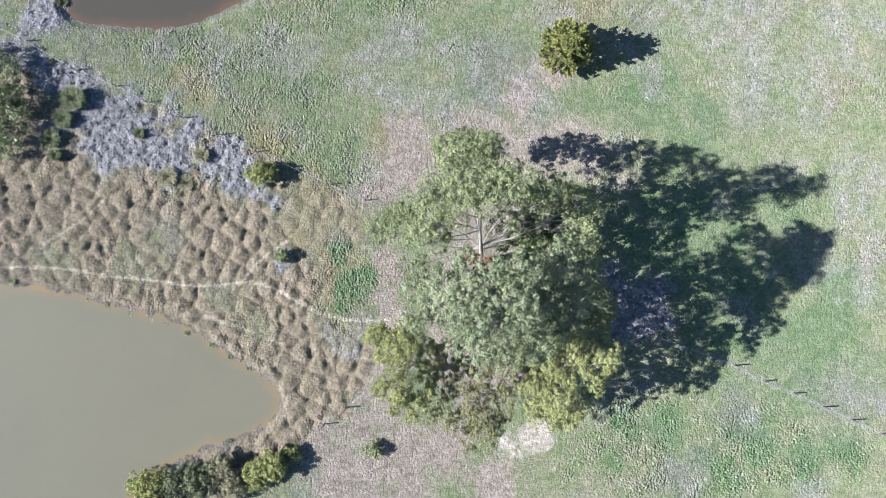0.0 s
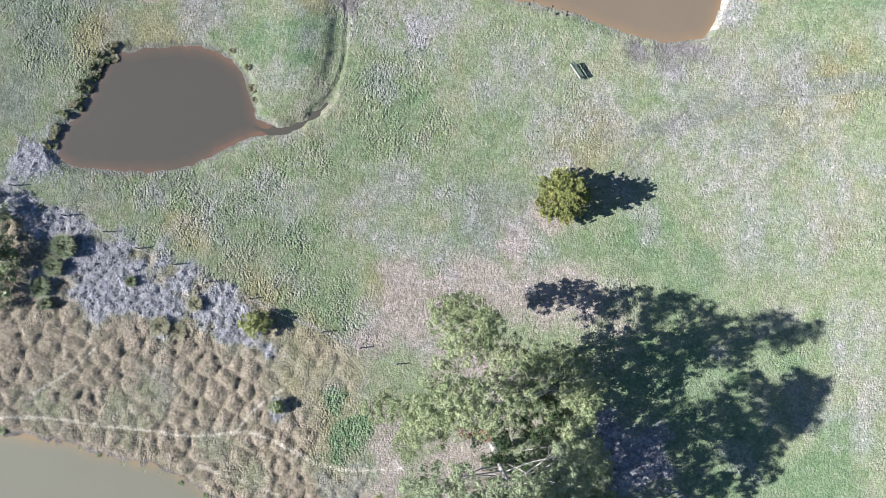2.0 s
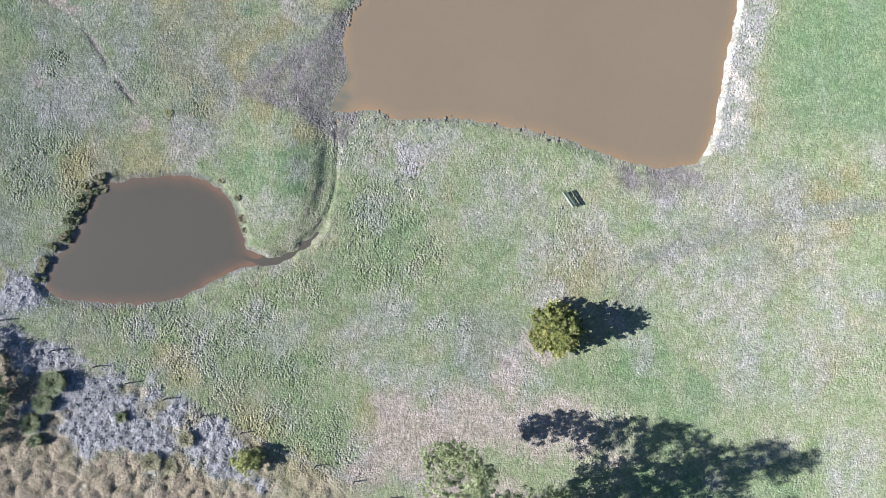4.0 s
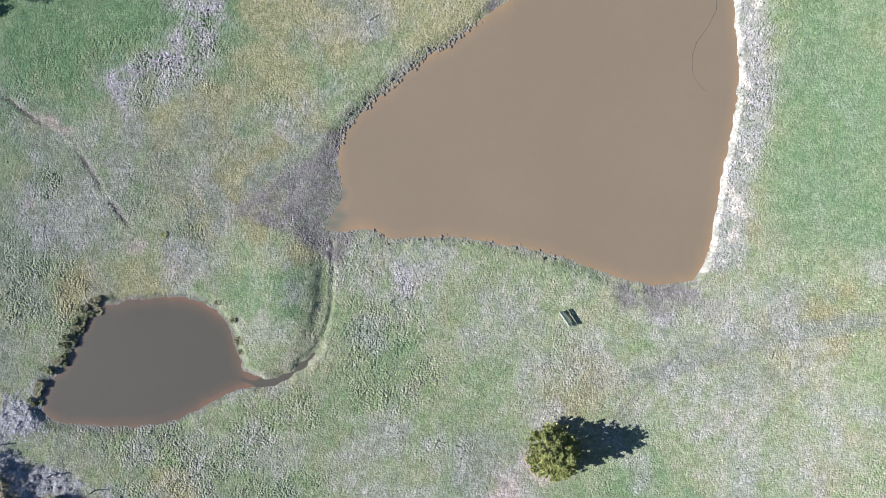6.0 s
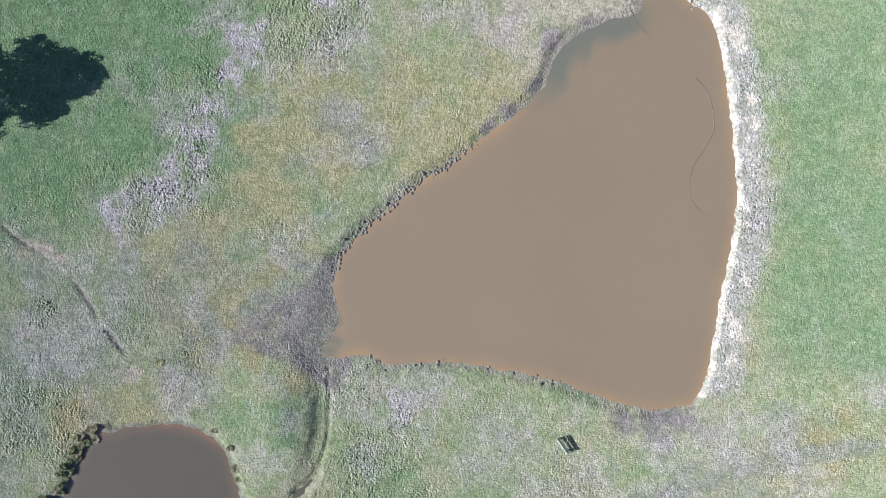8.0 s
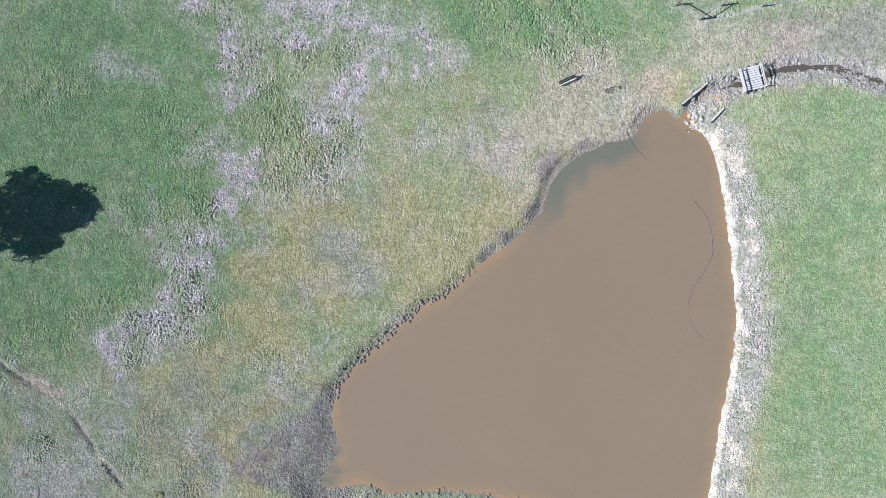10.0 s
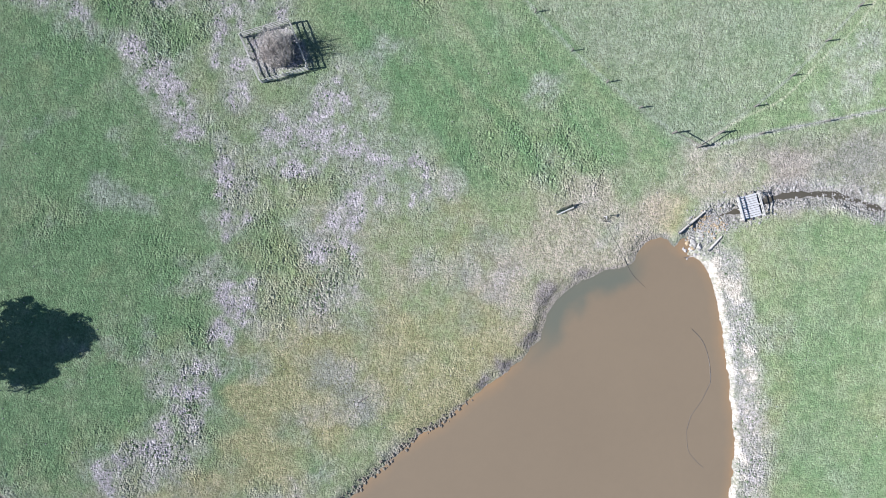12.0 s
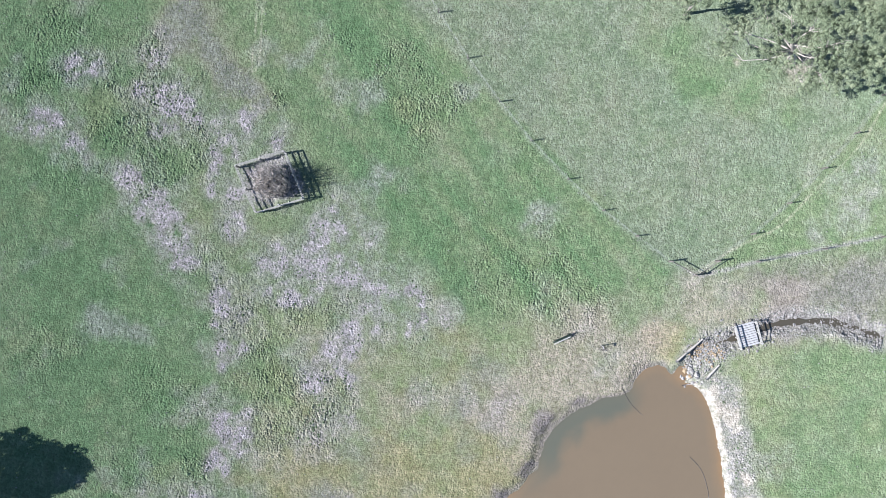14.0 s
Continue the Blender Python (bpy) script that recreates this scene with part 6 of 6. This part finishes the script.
for i, (x, y, rad, h) in enumerate([(-34.0, -6.0, 0.6, 0.5), (-29.6, -7.2, 0.6, 0.5), (-27.4, -7.6, 0.6, 0.5), (-25.8, -7.8, 0.5, 0.5), (-23.6, -8.6, 0.6, 0.6), (-21.0, -9.6, 0.6, 0.6), (-19.0, -10.6, 0.6, 0.5), (-17.0, -11.6, 0.5, 0.5),
                                    (-41.9, -4.8, 1.1, 0.9), (-32.0, -6.5, 0.5, 0.5), (-18.2, -19.0, 0.6, 0.5), (-22.2, -21.4, 0.6, 0.6), (-25.6, -23.0, 0.7, 0.6)]):
    rush("low dark rush clump along the tan pond's shore", x, y, rad * 0.5, h * 0.4, 100 + i, LEAF_GREY)
shrub("olive scrub bush leaning over a wire fence", -13.2, -20.3, 1.7, 1.8, LEAF_OLIVE, 121, 9)
shrub("olive scrub bush beside the wire fence", -14.8, -21.5, 1.5, 1.5, LEAF_OLIVE, 122, 8)
shrub("small olive scrub bush by the fence", -11.8, -19.2, 1.0, 1.1, LEAF_OLIVE, 123, 6)
shrub("dark tangled scrub on the pond's bank", -20.7, -22.5, 1.9, 1.2, LEAF_DULL, 124, 9, 0.7)
shrub("dark tangled scrub on the pond's bank", -22.9, -23.2, 1.8, 1.3, LEAF_DULL, 125, 9, 0.7)
shrub("grey-brown scrub on the pond's bank", -18.4, -21.0, 1.5, 1.2, LEAF_RUSH, 126, 8, 0.8)
shrub("grey-brown scrub on the pond's bank", -17.0, -22.8, 1.5, 1.1, LEAF_RUSH, 127, 8, 0.8)
shrub("small grey-green scrub bush on bare ground", -3.7, -18.3, 1.1, 1.0, LEAF_GREY, 128, 7, 0.5)
shrub("low dark shrub among tussocks", -14.4, 0.0, 0.9, 0.9, LEAF_GREY, 129, 6, 0.9)
rush("low bronze-green grass tussock in the pasture", -28.3, 41.7, 0.5, 0.22, 130, LEAF_BRONZE)

# ---- stones of creek and weir ----
def stone_mesh(seed, mat):
    r = random.Random(seed)
    bm = bmesh.new()
    bmesh.ops.create_icosphere(bm, subdivisions=1, radius=0.5)
    for v in bm.verts:
        v.co *= r.uniform(0.75, 1.2)
        v.co.z *= 0.62
    me = bpy.data.meshes.new("stone")
    bm.to_mesh(me)
    bm.free()
    me.materials.append(mat)
    return me


STONE_PALE = plain("pale_stone", (0.13, 0.125, 0.12), (0.245, 0.236, 0.225), 2)
grey_stones = [stone_mesh(i, m) for i, m in enumerate([STONE, STONE, STONE_PALE, STONE, STONE_PALE])]
warm_stones = [stone_mesh(20 + i, m) for i, m in enumerate([STONE_WARM, STONE_WARM, STONE, STONE_PALE])]
rs = random.Random(77)


def strew(owner, meshes, places, lo, hi):
    ox, oy, oz = owner.location
    for x, y in places:
        s = rs.uniform(lo, hi)
        part("stone", rs.choice(meshes), owner, at=pose(x - ox, y - oy, ground_z(x, y) + 0.12 * s, rs.uniform(-20, 20), rs.uniform(-20, 20), rs.uniform(0, 360)) @ Matrix.Diagonal((s, s * rs.uniform(0.7, 1.1), s, 1)))


lining = thing("creek_stones", "loose pale grey stones lining a narrow creek", "stones", (28.0, 85.4, 0))
places = []
while len(places) < 290:
    k = rs.random() ** 0.85
    i = min(int((0.1 + 0.9 * k) * (len(CREEK_LINE) - 1)), len(CREEK_LINE) - 2)
    f_ = rs.random()
    (ax, ay), (bx, by) = CREEK_LINE[i], CREEK_LINE[i + 1]
    d = Vector((bx - ax, by - ay)).normalized()
    off = rs.choice((-1, 1)) * abs(rs.gauss(0.75, 0.45))
    x, y = ax + (bx - ax) * f_ - d.y * off, ay + (by - ay) * f_ + d.x * off
    if abs(x - bc.x) > 1.2 or abs(off) > 1.0:
        places.append((x, y))
strew(lining, grey_stones, places, 0.14, 0.36)
weir = thing("rock_weir", "ochre and grey rocks tumbled where creek meets dam", "rocks", (25.2, 84.0, 0))
places = [(rs.gauss(25.3, 0.8), rs.gauss(84.2, 0.6)) for _ in range(270)]
strew(weir, warm_stones, places, 0.12, 0.32)
places = [(24.1 + rs.gauss(0, 0.55), 82.4 + rs.gauss(0, 0.7)) for _ in range(70)]
strew(weir, grey_stones, places, 0.15, 0.42)
places = [(23.5 + rs.gauss(0, 0.4), 81.7 + rs.gauss(0, 0.35)) for _ in range(14)]
strew(weir, [stone_mesh(50, STONE_PALE), stone_mesh(51, STONE_WARM)], places, 0.3, 0.7)


def log(label, a, b, rad, mat):
    ob = thing("log", label, "log", (a[0], a[1], ground_z(*a)))
    n = 6
    v, f = [], []
    dx, dy, dz = b[0] - a[0], b[1] - a[1], ground_z(*b) - ground_z(*a)
    tube(v, f, [(dx * k / n + rs.uniform(-.02, .02), dy * k / n + rs.uniform(-.02, .02), dz * k / n + rad * 0.7) for k in range(n + 1)], [rad * (1.1 - 0.35 * k / n) * rs.uniform(0.9, 1.1) for k in range(n + 1)], 8)
    part("trunk", mesh_of("trunk", v, f, mat, True), ob)
    return ob


log("bleached fallen log beside the rock weir", (23.3, 83.9), (24.9, 85.4), 0.13, LOG_GREY)
log("bleached fallen log beside the rock weir", (22.3, 83.0), (23.4, 84.0), 0.11, LOG_GREY)
log("bleached log lying along the creek bank", (25.3, 81.4), (26.6, 82.9), 0.12, LOG_GREY)
log("thin grey pole lying by the water", (23.2, 80.6), (26.4, 81.5), 0.06, BARK_GREY)
log("dark short log on dry grass", (-9.0, 64.8), (-8.0, 65.5), 0.07, DARK_POST)

# ---- pump stand and pipes ----
stand = thing("pump_stand", "short grey post with tap and coiled black hose", "post", (14.8, 84.4, ground_z(14.8, 84.4)))
part("post", box_mesh("post", (0.08, 0.08, 1.2), TIMBER, 0.01), stand, at=pose(0, 0, 0.5))
part("tap", box_mesh("tap", (0.12, 0.22, 0.1), WIRE, 0.02), stand, at=pose(0, -0.14, 0.95))
v, f = [], []
tube(v, f, [(0.05 + 0.24 * math.cos(k * 0.6), -0.3 + 0.24 * math.sin(k * 0.6), 0.06 + 0.012 * k) for k in range(24)], [0.022] * 24, 5)
part("hose_coil", mesh_of("hose_coil", v, f, PIPE, True), stand)


def pipe(label, line, rad, lift=0.0, mat=None):
    ob = thing("pipe", label, "pipe", (line[0][0], line[0][1], 0))
    pts = [(x - line[0][0], y - line[0][1], max(ground_z(x, y) + rad, WATER_Z + lift)) for x, y in rounded(line, False)]
    part("hose", tube_mesh("hose", pts, rad, mat or PIPE, 6), ob)
    return ob


pipe("thin black suction pipe running into the dam", PIPE_N, 0.02, 0.005)
pipe("curved black pipe half sunk in muddy water", PIPE_E[:4], 0.045, -0.025)
pipe("curved black pipe half sunk in muddy water", PIPE_E[3:7], 0.045, -0.032)
pipe("curved black pipe half sunk in muddy water", PIPE_E[6:], 0.045, -0.038)

# ---- eroded clods along the dam's west and south shores ----
CLOD = plain("damp_clod", (0.045, 0.04, 0.033), (0.12, 0.105, 0.085), 3)
v, f = [], []
rc = random.Random(9)
west = [p for p in SHORES["n"] if p[0] < 2 and 51 < p[1] < 66] * 2 + [p for p in SHORES["n"] if -7 < p[0] < 12 and p[1] < 44][::2]
base = bmesh.new()
bmesh.ops.create_icosphere(base, subdivisions=1, radius=0.5)
bv, bf = [v_.co.copy() for v_ in base.verts], [[q.index for q in f_.verts] for f_ in base.faces]
base.free()
for p in west:
    for _ in range(5):
        x, y = p[0] + rc.gauss(0, 0.35), p[1] + rc.gauss(0, 0.3)
        if ground_z(x, y) < WATER_Z - 0.03:
            continue
        s, n0 = rc.uniform(0.1, 0.42), len(v)
        z = max(ground_z(x, y), WATER_Z) - 0.02
        v += [(x + c.x * s * rc.uniform(0.8, 1.2), y + c.y * s * rc.uniform(0.8, 1.2), z + c.z * s * 0.8) for c in bv]
        f += [tuple(i + n0 for i in q) for q in bf]
tagged(new("shore_clods", mesh_of("shore_clods", v, f, CLOD)), "dark broken clods along an eroded muddy shore", "soil", kind="stuff")

# fine gravel between the creek's stones
v, f = [], []
for _ in range(1900):
    i = rc.randrange(4, len(CREEK_LINE) - 1)
    (ax, ay), (bx, by) = CREEK_LINE[i], CREEK_LINE[i + 1]
    k, off = rc.random(), rc.gauss(0, 0.62)
    d = Vector((bx - ax, by - ay)).normalized()
    x, y = ax + (bx - ax) * k - d.y * off, ay + (by - ay) * k + d.x * off
    s, n0 = rc.uniform(0.07, 0.22), len(v)
    v += [(x + c.x * s * rc.uniform(0.8, 1.2), y + c.y * s * rc.uniform(0.8, 1.2), ground_z(x, y) + 0.03 + c.z * s * 0.7) for c in bv]
    f += [tuple(j + n0 for j in q) for q in bf]
tagged(new("creek_gravel", mesh_of("creek_gravel", v, f, STONE)), "grey gravel in a narrow creek bed", "gravel", kind="stuff")

# small pale stones lying about the paddocks
v, f = [], []
for _ in range(2000):
    x, y = rc.uniform(-46, 46), -24 + 142 * rc.random() ** 0.75
    if ground_z(x, y) < -0.3:
        continue
    s, n0 = rc.uniform(0.05, 0.14), len(v)
    v += [(x + c.x * s, y + c.y * s, ground_z(x, y) + 0.05 + c.z * s) for c in bv]
    f += [tuple(i + n0 for i in q) for q in bf]
tagged(new("scattered_stones", mesh_of("scattered_stones", v, f, STONE_PALE)), "small pale stones scattered through grass", "stones", kind="stuff")

# pale stones tipped beside the dark pond's corner
v, f = [], []
for _ in range(420):
    x, y = -41.3 + rc.gauss(0, 1.7), 22.0 + rc.gauss(0, 1.0)
    if ground_z(x, y) < WATER_Z + 0.02:
        continue
    s, n0 = rc.uniform(0.06, 0.17), len(v)
    v += [(x + c.x * s * rc.uniform(0.8, 1.2), y + c.y * s * rc.uniform(0.8, 1.2), ground_z(x, y) + 0.04 + c.z * s * 0.7) for c in bv]
    f += [tuple(j + n0 for j in q) for q in bf]
STONE_WHITE = plain("whitish_stone", (0.17, 0.17, 0.18), (0.32, 0.32, 0.335), 3)
tagged(new("pond_stones", mesh_of("pond_stones", v, f, STONE_WHITE)), "whitish broken stones tipped beside a dark pond", "stones", kind="stuff")
